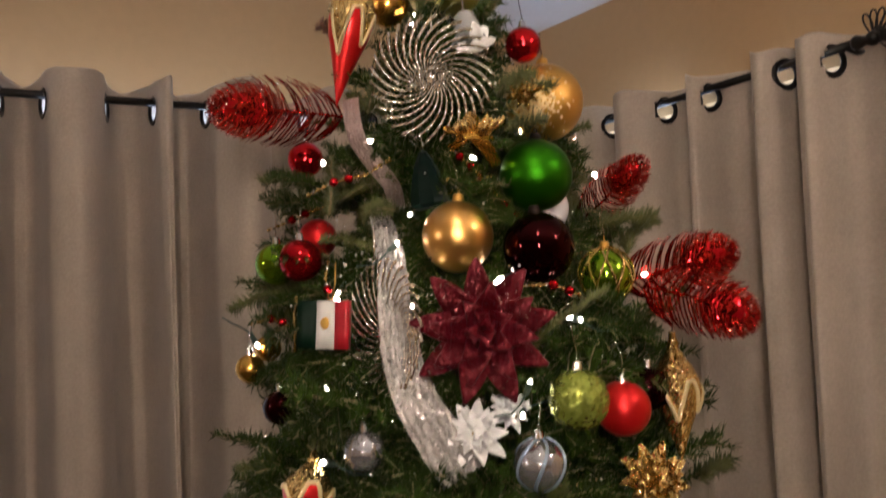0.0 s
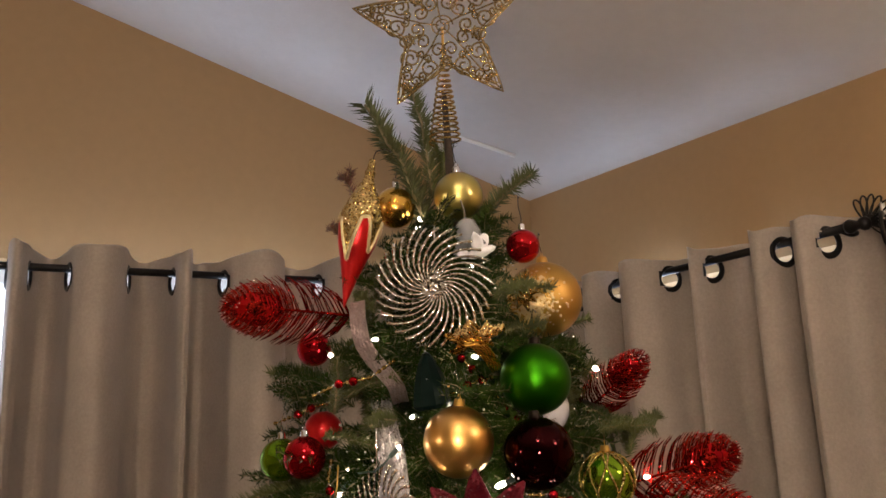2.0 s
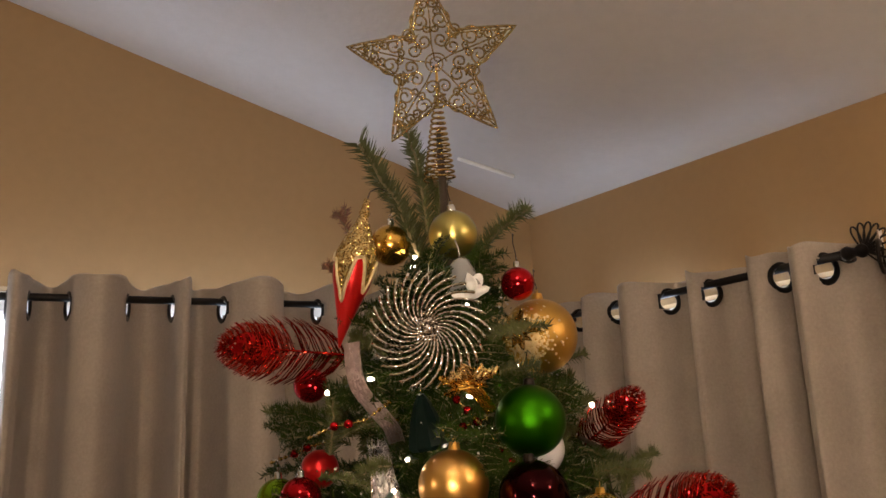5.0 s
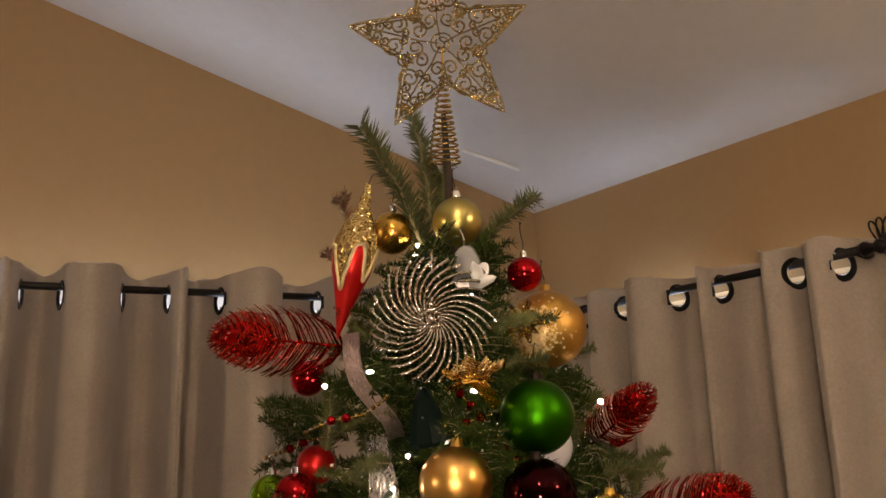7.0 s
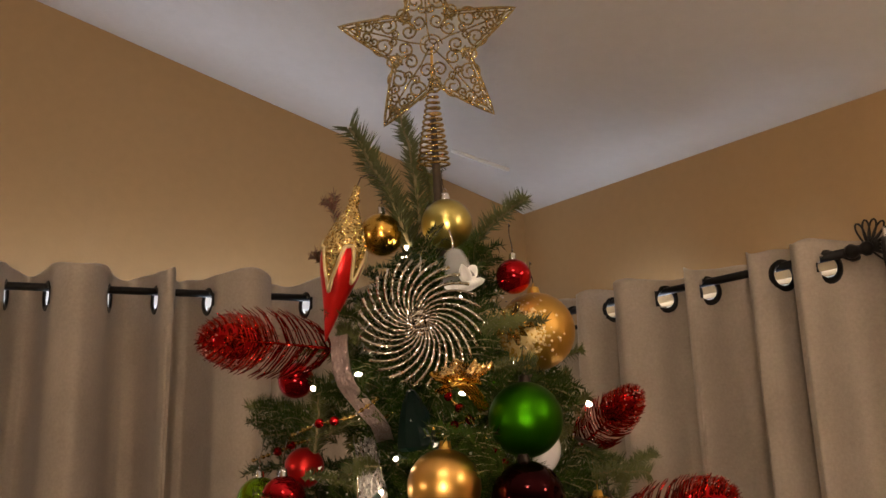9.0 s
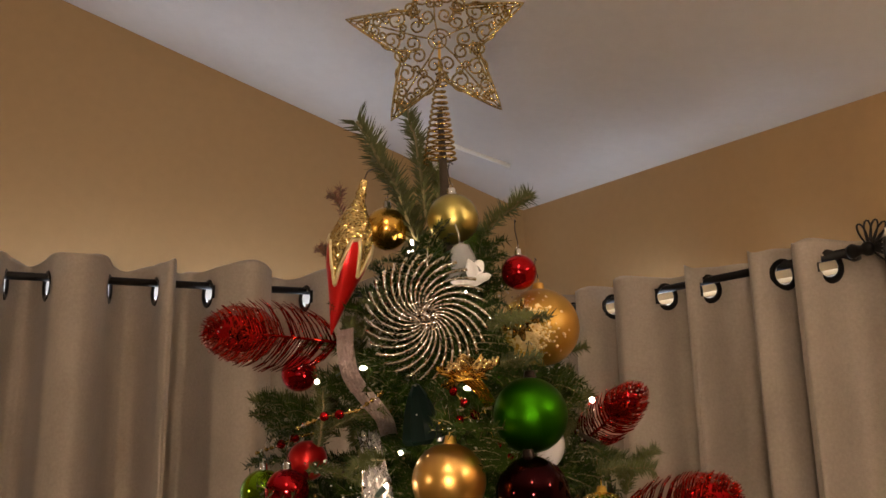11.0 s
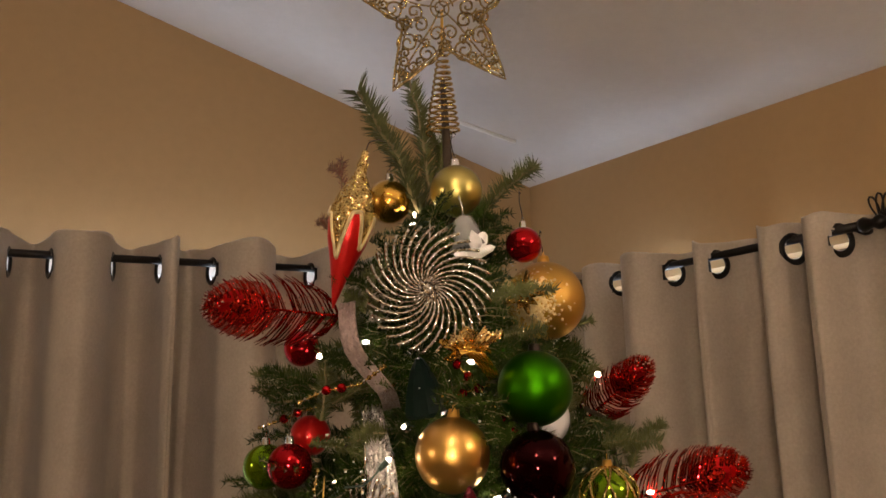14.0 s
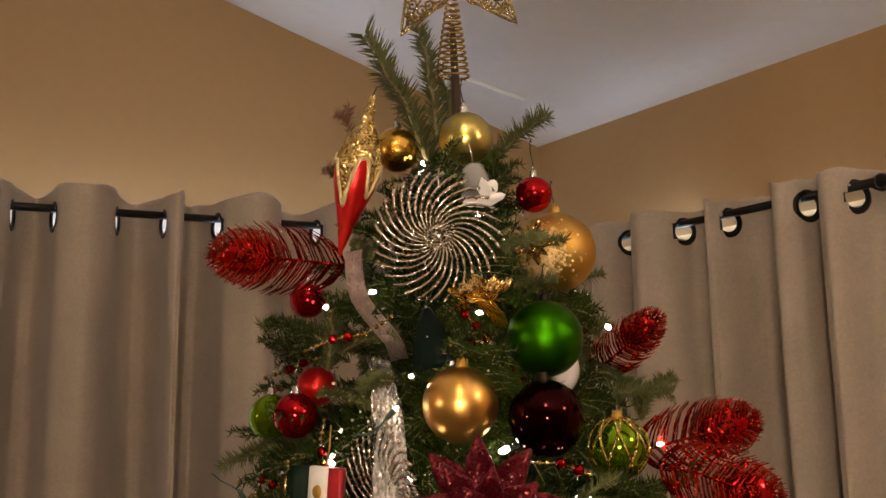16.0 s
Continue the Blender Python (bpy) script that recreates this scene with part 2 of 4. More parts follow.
def wall_with_window(name, along, face, a0, a1, w0, w1, z0, z1, label, out=None):
    """A wall 0.14 m thick, its top following the sloped ceiling, with one opening."""
    bm = bmesh.new()
    cuts = sorted({a for a in (a0, w0, w1, a1) if a is not None})
    out = out or (-0.14 if along == "y" else 0.14)
    def point(a, d, z):
        return (face + d, a, z) if along == "y" else (a, face + d, z)
    def top(a):
        return (ceiling_z(face, a) if along == "y" else ceiling_z(a, face)) + 0.05
    for c0, c1 in zip(cuts, cuts[1:]):
        spans = [((0, 0), (top(c0), top(c1)))]
        if c0 == w0:
            spans = [((0, 0), (z0, z0)), ((z1, z1), (top(c0), top(c1)))]
        for lo, hi in spans:
            v = [bm.verts.new(point(a, d, z)) for d in (0, out) for a, z in ((c0, lo[0]), (c1, lo[1]), (c1, hi[1]), (c0, hi[0]))]
            for f in ((0, 1, 2, 3), (4, 5, 6, 7), (0, 1, 5, 4), (1, 2, 6, 5), (2, 3, 7, 6), (3, 0, 4, 7)):
                bm.faces.new([v[i] for i in f])
    bmesh.ops.remove_doubles(bm, verts=bm.verts, dist=1e-5)
    bmesh.ops.recalc_face_normals(bm, faces=bm.faces)
    return tagged(part(name, bm, "wall", smooth=False), label, "wall", kind="structure")


wall_with_window("wall_west", "y", WX, Y0, WY + 0.14, LW_Y0, LW_Y1, LW_Z0, LW_Z1, "tan painted wall under a sloped ceiling")
wall_with_window("wall_north", "x", WY, WX, X1, RW_X0, RW_X1, RW_Z0, RW_Z1, "tan painted wall with a curtained window")
wall_with_window("wall_east", "y", X1, Y0, WY + 0.14, None, None, 0, 0, "plain tan painted wall", 0.14)
wall_with_window("wall_south", "x", Y0, WX - 0.14, X1 + 0.14, None, None, 0, 0, "plain tan painted wall", -0.14)
bm = bmesh.new()
box(bm, WX - 0.14, X1 + 0.14, Y0 - 0.14, WY + 0.14, -0.1, 0)
tagged(part("floor", bm, "floor", smooth=False), "brown carpeted floor of the room", "floor", kind="structure")
bm = bmesh.new()
v = [bm.verts.new((x, y, ceiling_z(x, y) + d)) for d in (0, 0.12) for x, y in ((WX - 0.14, Y0 - 0.14), (X1 + 0.14, Y0 - 0.14), (X1 + 0.14, WY + 0.14), (WX - 0.14, WY + 0.14))]
for f in ((0, 1, 2, 3), (7, 6, 5, 4), (0, 4, 5, 1), (1, 5, 6, 2), (2, 6, 7, 3), (3, 7, 4, 0)):
    bm.faces.new([v[i] for i in f])
bmesh.ops.recalc_face_normals(bm, faces=bm.faces)
tagged(part("ceiling", bm, "ceiling", smooth=False), "white textured sloped ceiling of the room", "ceiling", kind="structure")


def window(name, along, face, a0, a1, z0, z1, label):
    out = -1 if along == "y" else 1
    def b(bm, p0, p1, d0, d1, q0, q1):
        d0, d1 = sorted((face + out * d0, face + out * d1))
        return box(bm, d0, d1, p0, p1, q0, q1) if along == "y" else box(bm, p0, p1, d0, d1, q0, q1)
    w = thing(name, Matrix(), label, "window", kind="structure")
    mid = (z0 + z1) / 2
    for n, s in (("window_frame", (a0 + 0.002, a0 + 0.05)), ("window_frame", (a1 - 0.05, a1 - 0.002))):
        bm = bmesh.new()
        b(bm, *s, 0.05, 0.11, z0 + 0.002, z1 - 0.002)
        part(n, bevelled(bm), "white", w, smooth=False)
    for q0, q1 in ((z0 + 0.002, z0 + 0.05), (z1 - 0.05, z1 - 0.002), (mid - 0.02, mid + 0.02)):
        bm = bmesh.new()
        b(bm, a0 + 0.05, a1 - 0.05, 0.05, 0.11, q0, q1)
        part("window_rail", bevelled(bm), "white", w, smooth=False)
    for q0, q1 in ((z0 + 0.05, mid - 0.02), (mid + 0.02, z1 - 0.05)):
        bm = bmesh.new()
        b(bm, a0 + 0.05, a1 - 0.05, 0.078, 0.084, q0, q1)
        part("pane", bm, "glass", w, smooth=False).visible_shadow = False
    bm = bmesh.new()
    b(bm, a0 - 0.03, a1 + 0.03, -0.03, 0.05, z0 - 0.03, z0 - 0.001)
    part("window_sill", bevelled(bm), "white", w, smooth=False)


window("window_1", "y", WX, LW_Y0, LW_Y1, LW_Z0, LW_Z1, "bright window behind beige curtains with white frame")
window("window_2", "x", WY, RW_X0, RW_X1, RW_Z0, RW_Z1, "narrow window behind beige curtains with white frame")

# plain bright daylight outside the windows
for name, b in (("backdrop_1", (-4.0, -3.95, -4, 5, -1, 5)), ("backdrop_2", (-3.9, 2, 3.5, 3.55, -1, 5))):
    bm = bmesh.new()
    box(bm, *b)
    tagged(part(name, bm, "daylight", smooth=False), "plain bright overcast sky outside", "backdrop", kind="structure")

# thin white cable strip on the ceiling
bm = bmesh.new()
a, c = Vector((-1.667, 1.100, 0)), Vector((-1.629, 1.259, 0))
a.z, c.z = ceiling_z(a.x, a.y) - 0.006, ceiling_z(c.x, c.y) - 0.006
tube(bm, [a, a.lerp(c, 0.5), c], 0.006, 8)
tagged(part("trim", bm, "white"), "thin white cable strip along the ceiling", "cable strip", kind="structure")


# ---------------------------------------------------------------- curtains and rods
RZ_L, RZ_R = 2.180, 2.157
ROD_X, ROD_Y = -1.675, 1.405


def ring_mesh():
    bm = bmesh.new()
    n, s = 36, 8
    R, r = 0.0265, 0.0065
    vs = [[bm.verts.new(((R + r * math.cos(2 * math.pi * j / s)) * math.cos(2 * math.pi * i / n), (R + r * math.cos(2 * math.pi * j / s)) * math.sin(2 * math.pi * i / n), 0.55 * r * math.sin(2 * math.pi * j / s))) for j in range(s)] for i in range(n)]
    for i in range(n):
        for j in range(s):
            bm.faces.new((vs[i][j], vs[(i + 1) % n][j], vs[(i + 1) % n][(j + 1) % s], vs[i][(j + 1) % s]))
    bmesh.ops.recalc_face_normals(bm, faces=bm.faces)
    return mesh_of(bm, "grommet", "iron")


RING = ring_mesh()


def curtain(name, along, rod, z_rod, crossings, first, amp, depth_sign, label, z_low=0.03, seed=0, sharp=0.85, above=0.040, swell=1.0):
    """A grommet curtain: cloth weaving before and behind the rod, crossing it at the places given.
    first: +1 if the cloth is before the rod just after the first crossing."""
    rnd = random.Random(seed)
    n = len(crossings)
    per = 20
    params = []
    for i in range(n - 1):
        a, b = crossings[i], crossings[i + 1]
        w = abs(b - a)
        for k in range(per):
            params.append((i + k / per, a + (b - a) * k / per, w))
    params.append((n - 1.0, crossings[-1], 0.06))
    amps = [amp * rnd.uniform(0.85, 1.15) * min(1.15, max(0.75, abs(crossings[i + 1] - crossings[i]) / 0.09)) for i in range(n - 1)]
    lean = [rnd.uniform(-1, 1) for _ in range(n)]
    top = z_rod + above
    levels = [0.006 * k for k in range(18)] + [0.108 + (top - z_low - 0.108) * (k / 22) ** 1.2 for k in range(1, 23)]
    rows = len(levels) - 1
    bm = bmesh.new()
    grid = []
    def at(ph, s, f):
        """Place along the wall and depth at phase ph, f from 0 at the top to 1 at the hem."""
        i = min(int(ph), n - 2)
        w = math.sin(math.pi * (ph - i)) if ph < n - 1 else 0.0
        flat = math.copysign(abs(w) ** sharp, w)
        sign = first if i % 2 == 0 else -first
        grow = 1.0 + 0.35 * f
        d = sign * flat * amps[i] * grow * (swell if sign > 0 else 1.0)
        d += (0.0015 + 0.006 * f) * math.sin(3.1 * ph + 5 * f + seed) + min(1, 8 * f) * (0.0035 * math.sin(11.3 * ph + 2 * seed) + 0.0018 * math.sin(23 * ph + 6 * f))
        drift = 0.020 * f * math.sin(1.7 * ph + seed) + 0.010 * f * lean[i] * abs(w)
        return s + drift, d
    for r in range(rows + 1):
        f = levels[r] / (top - z_low)
        row = []
        for ph, s, w in params:
            q, d = at(ph, s, f)
            z = top - (top - z_low) * f
            if r == 0:
                z += 0.004 * math.sin(7 * ph)
            p = (rod + depth_sign * d, q, z) if along == "y" else (q, rod + depth_sign * d, z)
            row.append(bm.verts.new(p))
        grid.append(row)
    for r in range(rows):
        for k in range(len(params) - 1):
            ph = (params[k][0] + params[k + 1][0]) / 2
            i = round(ph)
            corners = (grid[r][k], grid[r][k + 1], grid[r + 1][k + 1], grid[r + 1][k])
            mid = sum((v.co for v in corners), Vector()) / 4
            s, d = at(min(i, n - 1.001), crossings[i], 0.02)
            eye = Vector((rod + depth_sign * d, s, z_rod - 0.018)) if along == "y" else Vector((s, rod + depth_sign * d, z_rod - 0.018))
            if (mid - eye).length > 0.0235:
                bm.faces.new(corners)
    cloth_parent = thing(name, Matrix(), label, "curtain", "grommet curtains at the windows")
    bm.normal_update()
    room = Vector((1, 0, 0)) if along == "y" else Vector((0, -1, 0))
    if sum((f.normal * f.calc_area() for f in bm.faces), Vector()).dot(room) < 0:
        bmesh.ops.reverse_faces(bm, faces=bm.faces)
    ob = part("cloth", bm, ["linen", "bounce_lining"], cloth_parent)
    sol = ob.modifiers.new("thickness", "SOLIDIFY")
    sol.thickness, sol.offset = 0.0025, 0
    # second slot: the added white back that bounces the daylight
    sol.material_offset = 1
    for i in range(n):
        g = new("grommet", RING)
        g.parent = cloth_parent
        j0, j1 = max(0, i - 0.12), min(n - 1.001, i + 0.12)
        def spot(ph):
            k = min(int(ph), n - 2)
            s = crossings[k] + (crossings[k + 1] - crossings[k]) * (ph - k)
            q, d = at(ph, s, 0.02)
            return Vector((rod + depth_sign * d, q, 0)) if along == "y" else Vector((q, rod + depth_sign * d, 0))
        t = (spot(j1) - spot(j0)).normalized()
        nrm = t.cross(Vector((0, 0, 1)))
        c = spot(min(i, n - 1.001))
        g.matrix_basis = facing((c.x, c.y, z_rod - 0.018), nrm)
    return cloth_parent


LEFT = [0.028, 0.066, 0.142, 0.256, 0.351, 0.388, 0.462, 0.600, 0.688, 0.800, 0.860, 0.95, 1.04, 1.13]
RIGHT = [-0.705, -0.818, -0.872, -0.913, -0.972, -1.102, -1.138, -1.230, -1.357, -1.409, -1.510, -1.571, -1.66]
curtain("curtain", "y", ROD_X, RZ_L, LEFT, 1, 0.095, 1, "beige linen curtain with black metal grommets, drawn", seed=2, sharp=0.62)
curtain("curtain", "y", ROD_X, RZ_L, [-0.03 - 0.085 * i for i in range(14)], 1, 0.085, 1, "beige linen curtain with black metal grommets, drawn", seed=5)
curtain("curtain", "x", ROD_Y, RZ_R, RIGHT, -1, 0.056, -1, "beige linen curtain with black grommets beside a rod finial", seed=3, sharp=0.6, above=0.031, swell=1.15)


def rod(name, a, b, label):
    t = thing(name, Matrix(), label, "curtain rod", "curtain rods")
    bm = bmesh.new()
    tube(bm, [a, Vector(a).lerp(Vector(b), 0.5), b], 0.0085, 14)
    part("bar", bm, "iron", t)
    return t


rod_l = rod("curtain_rod", (ROD_X, -1.35, RZ_L), (ROD_X, 1.22, RZ_L), "black iron rod carrying beige grommet curtains")
rod_r = rod("curtain_rod", (-1.70, ROD_Y, RZ_R), (-0.765, ROD_Y, RZ_R), "black iron rod with a scrolled shell finial")
for t, p, wall in ((rod_l, (ROD_X, -1.25, RZ_L), (WX, -1.25, RZ_L)), (rod_l, (ROD_X, 1.17, RZ_L), (WX, 1.17, RZ_L)), (rod_r, (-0.790, ROD_Y, RZ_R), (-0.790, WY, RZ_R)), (rod_r, (-1.68, ROD_Y, RZ_R), (-1.68, WY, RZ_R))):
    bm = bmesh.new()
    tube(bm, [p, Vector(p).lerp(Vector(wall), 0.5) - Vector((0, 0, 0.006)), wall], 0.006, 8)
    part("bracket", bm, "iron", t)
# finial: collar, neck and a shell of wire loops
bm = bmesh.new()
lathe(bm, [(0, -0.012), (0.012, -0.012), (0.014, -0.004), (0.010, 0.004), (0.008, 0.012), (0.013, 0.020), (0.013, 0.027), (0.007, 0.034), (0.0, 0.036)], 16)
fin = part("finial", bm, "iron", rod_r, m=Matrix.Translation((-0.762, ROD_Y, RZ_R)) @ pose(0, 0, 0, 0, 90, 0))
for k in range(9):
    ang = radians(-112 + 150 * k / 8)
    L = 0.052
    bm = bmesh.new()
    pts = []
    for j in range(17):
        u = 2 * math.pi * j / 16
        r = L * 0.5 * (1 - math.cos(u))
        w = 0.0062 * math.sin(u) * (0.4 + r / L)
        pts.append((w * math.cos(ang) + r * math.sin(ang), 0.006 * math.sin(u / 2), r * math.cos(ang) - w * math.sin(ang)))
    tube(bm, pts[:-1], 0.0017, 6, closed=True)
    part("loop", bm, "iron", fin, m=pose(0, 0, 0.026))
# paper notice on the right wall
notice = thing("wall_calendar", Matrix(), "white paper sheet hung on the tan wall", "wall calendar")
bm = bmesh.new()
box(bm, -0.690, -0.440, WY - 0.006, WY - 0.001, 2.205, 2.378)
part("sheet", bevelled(bm, 0.001, 1), "white", notice, smooth=False)
bm = bmesh.new()
box(bm, -0.664, -0.46, WY - 0.0075, WY - 0.0065, 2.335, 2.352)
part("print_bar", bm, "print", notice, smooth=False)


# lamps behind the camera: bodies added for the unseen bulbs
bulb_at = Vector(CEILING_BULBS[0])
ceil_lamp = thing("ceiling_lamp", Matrix.Translation(bulb_at), "ceiling lamp with one bulb under an added light-blocking dish", "ceiling lamp")
# dish added to keep the bulb's upward light off the ceiling
bm = bmesh.new()
lathe(bm, [(0, 0.132), (0.03, 0.132), (0.09, 0.120), (0.13, 0.100), (0.132, 0.096), (0.127, 0.096), (0.088, 0.114), (0.03, 0.124), (0, 0.124)], 40)
part("dish", bm, "white", ceil_lamp)
bm = bmesh.new()
drop_to = ceiling_z(bulb_at.x, bulb_at.y) - bulb_at.z
tube(bm, [(0, 0, 0.128), (0, 0, 0.15), (0, 0, drop_to + 0.01)], 0.012, 10)
part("stem", bm, "bronze", ceil_lamp)
bm = bmesh.new()
lathe(bm, [(0, 0.125), (0.016, 0.125), (0.018, 0.085), (0.013, 0.078), (0, 0.078)], 14)
part("socket", bm, "bronze", ceil_lamp)
for p, power, size in FLOOR_BULBS:
    floor_lamp = thing("floor_lamp", pose(p[0], p[1], 0), "added slim bronze floor lamp, unseen, for one bare bulb", "floor lamp", "floor lamps")
    bm = bmesh.new()
    h = p[2] - 0.13
    lathe(bm, [(0, 0), (0.14, 0), (0.14, 0.012), (0.03, 0.03), (0.011, 0.05), (0.011, h - 0.04), (0.02, h - 0.03), (0.02, h), (0, h)], 24)
    part("stand", bm, "bronze", floor_lamp)

# ---------------------------------------------------------------- ornaments of the tree
AX, AY = -0.825, 0.605  # axis of the tree
KEEP = []  # places that the boughs leave free: centre and radius


def keep(p, r):
    KEEP.append((Vector(p), r))
    return p


def ball_mesh(r, seg=40):
    bm = bmesh.new()
    bmesh.ops.create_uvsphere(bm, u_segments=seg, v_segments=seg // 2, radius=r)
    return bm


def ball(p, r, mat, label, cap="silver", tilt=0.0, hook=0.03, name="ball_ornament"):
    """A glass ball with a crimped cap, a loop and a wire hook."""
    keep(p, r)
    t = thing(name, Matrix.Translation(p) @ pose(0, 0, 0, tilt, tilt * 0.5, 37 * r * 1000), label, "ornament", "ball ornaments on the tree")
    part("ball", ball_mesh(r), mat, t)
    c = r * 0.13 + 0.002
    bm = bmesh.new()
    lathe(bm, [(0, r + 0.008), (c * 0.75, r + 0.008), (c * 0.85, r + 0.0065), (c * 0.95, r + 0.001), (c * 1.1, r - 0.003)], 16)
    for v in bm.verts:
        if v.co.z < r + 0.002:
            a = math.atan2(v.co.y, v.co.x)
            v.co.x *= 1 + 0.06 * math.cos(8 * a)
            v.co.y *= 1 + 0.06 * math.cos(8 * a)
    part("cap", bm, cap, t)
    bm = bmesh.new()
    tube(bm, [(0.0035 * math.cos(a), 0, r + 0.0105 + 0.0035 * math.sin(a)) for a in [2 * math.pi * k / 10 for k in range(10)]], 0.0006, 5, closed=True)
    part("loop", bm, cap, t)
    bm = bmesh.new()
    tube(bm, [(0, 0, r + 0.013), (0.002, 0, r + 0.02), (0.001, 0.003, r + 0.013 + hook * 0.6), (-0.004, 0.004, r + 0.013 + hook), (-0.010, 0.004, r + 0.008 + hook)], 0.0007, 5)
    part("hook", bm, "silver" if p[2] < 1.98 else "bronze", t)
    return t


ball((-0.715, 0.649, 1.890), 0.0440, "green_satin", "large satin green ball hanging on a fir bough", cap="bronze", tilt=4)
ball((-0.807, 0.603, 2.146), 0.0345, "olive_gold", "satin olive-gold ball hung near the tree top", tilt=-6)
ball((-0.887, 0.543, 2.145), 0.0305, "gold_shine", "shiny gold ball hung behind the red finial", tilt=5)
ball((-0.743, 0.552, 1.819), 0.0425, "gold_matte", "large matte gold ball at the front of the tree", cap="gold_satin", tilt=3)
ball((-0.783, 0.689, 2.076), 0.0238, "red_shine", "small shiny red ball with a silver cap", hook=0.035)
ball((-0.700, 0.637, 1.802), 0.0425, "dark_red", "large glossy dark red ball on a fir bough", cap="bronze", tilt=-4)
big_gold = ball((-0.799, 0.731, 2.005), 0.0530, "gold_satin", "big gold ball with a patch of gold glitter", cap="gold_satin")
ball((-1.027, 0.466, 1.954), 0.0260, "red_shine", "shiny red ball beside a lit fairy light", hook=0.04)
ball((-0.964, 0.399, 1.800), 0.0285, "lime_shine", "shiny lime green ball beside a red one", hook=0.035)
ball((-0.922, 0.418, 1.803), 0.0280, "red_shine", "shiny red ball beside a lime green one", hook=0.035)
ball((-0.978, 0.463, 1.835), 0.0270, "red_satin", "deep red ball half hidden by fir needles")
ball((-0.752, 0.682, 1.854), 0.0350, "pearl", "pearl white ball between green and dark red balls")
ball((-0.623, 0.623, 1.634), 0.0330, "lime_glitter", "pale lime sparkling ball with a silver cap", hook=0.035)
ball((-0.629, 0.690, 1.616), 0.0310, "red_satin", "satin red ball beside a lime sparkling one")
ball((-0.652, 0.751, 1.629), 0.0260, "dark_red", "dark red ball deep among the boughs")
ball((-0.965, 0.359, 1.665), 0.0190, "gold_shine", "small shiny gold ball low on a bough")
ball((-0.991, 0.391, 1.687), 0.0180, "gold_shine", "small shiny gold ball hung above another")
ball((-0.919, 0.384, 1.618), 0.0220, "dark_red", "small glossy dark red ball on a low bough")
ball((-0.758, 0.429, 1.584), 0.0230, "silver_shine", "small silver glass ball beside the silver ribbon")
striped = ball((-0.660, 0.595, 1.563), 0.0290, "silver_shine", "silver ball with pale blue swirled stripes")
for k in range(6):
    bm = bmesh.new()
    pts = []
    for j in range(15):
        la = radians(-75 + 150 * j / 14)
        lo = 2 * math.pi * k / 6 + 1.2 * j / 14
        pts.append((0.0287 * math.cos(la) * math.cos(lo), 0.0287 * math.cos(la) * math.sin(lo), 0.0287 * math.sin(la)))
    tube(bm, pts, 0.0022, 6)
    part("stripe", bm, "blue", striped)
# glitter patch on the big gold ball: a drift of coarse flakes
bm = bmesh.new()
rnd = random.Random(4)
turn = big_gold.matrix_basis.to_3x3().inverted()
heart = (OUT * 0.75 + Vector((-0.46, -0.87, 0.0)) * 0.45 + Vector((0, 0, -0.12))).normalized()
for k in range(900):
    d = (heart + Vector((rnd.gauss(0, .30), rnd.gauss(0, .30), rnd.gauss(0, .34)))).normalized()
    d = (turn @ d).normalized()
    u = d.orthogonal().normalized()
    w = d.cross(u)
    s = rnd.uniform(0.0008, 0.0027)
    c = d * 0.0533
    tilt = [rnd.uniform(-0.5, 0.5) for _ in range(2)]
    ring = [bm.verts.new(c + (u * math.cos(q) + w * math.sin(q)) * s + d * s * (tilt[0] * math.cos(q) + tilt[1] * math.sin(q))) for q in (0, 1.26, 2.51, 3.77, 5.03)]
    peak = bm.verts.new(c + d * s * 0.4)
    for q in range(5):
        bm.faces.new((ring[q], ring[(q + 1) % 5], peak))
tagged(part("glitter", bm, "gold_flake", big_gold, "coarse gold glitter", smooth=False), kind="stuff")
# green and gold latticed ball
lattice = ball((-0.681, 0.721, 1.766), 0.0330, "lime_shine", "green glass ball in a gold glitter lattice", cap="gold_satin")
for k in range(8):
    for s in (1, -1):
        bm = bmesh.new()
        pts = []
        for j in range(17):
            la = radians(-80 + 160 * j / 16)
            lo = 2 * math.pi * k / 8 + s * 1.1 * j / 16
            pts.append((0.0338 * math.cos(la) * math.cos(lo), 0.0338 * math.cos(la) * math.sin(lo), 0.0338 * math.sin(la)))
        tube(bm, pts, 0.0016, 5)
        part("lattice_wire", bm, "gold_glitter", lattice)


# star topper
STAR = Vector((-0.808, 0.588, 2.403))
keep(STAR, 0.10)
star = thing("star_topper", facing(STAR, (0.86, -0.44, -0.16), 5), "champagne glitter wire star with scrollwork on a coil", "tree topper")
R1, R0 = 0.131, 0.056
tips = [Vector((R1 * math.cos(radians(90 + 72 * k)), R1 * math.sin(radians(90 + 72 * k)), 0)) for k in range(5)]
dents = [Vector((R0 * math.cos(radians(126 + 72 * k)), R0 * math.sin(radians(126 + 72 * k)), 0)) for k in range(5)]
outline = []
for k in range(5):
    for a, b in ((tips[k], dents[k]), (dents[k], tips[(k + 1) % 5])):
        for j in range(8):
            q = a.lerp(b, j / 8)
            outline.append(q * (1 + 0.03 * math.sin(math.pi * j / 8)))
bm = bmesh.new()
tube(bm, outline, 0.0021, 6, closed=True)
part("outline", bm, "champagne", star)
bm = bmesh.new()
tube(bm, [q * 0.90 for q in outline], 0.0014, 5, closed=True)
part("inner_outline", bm, "champagne", star)


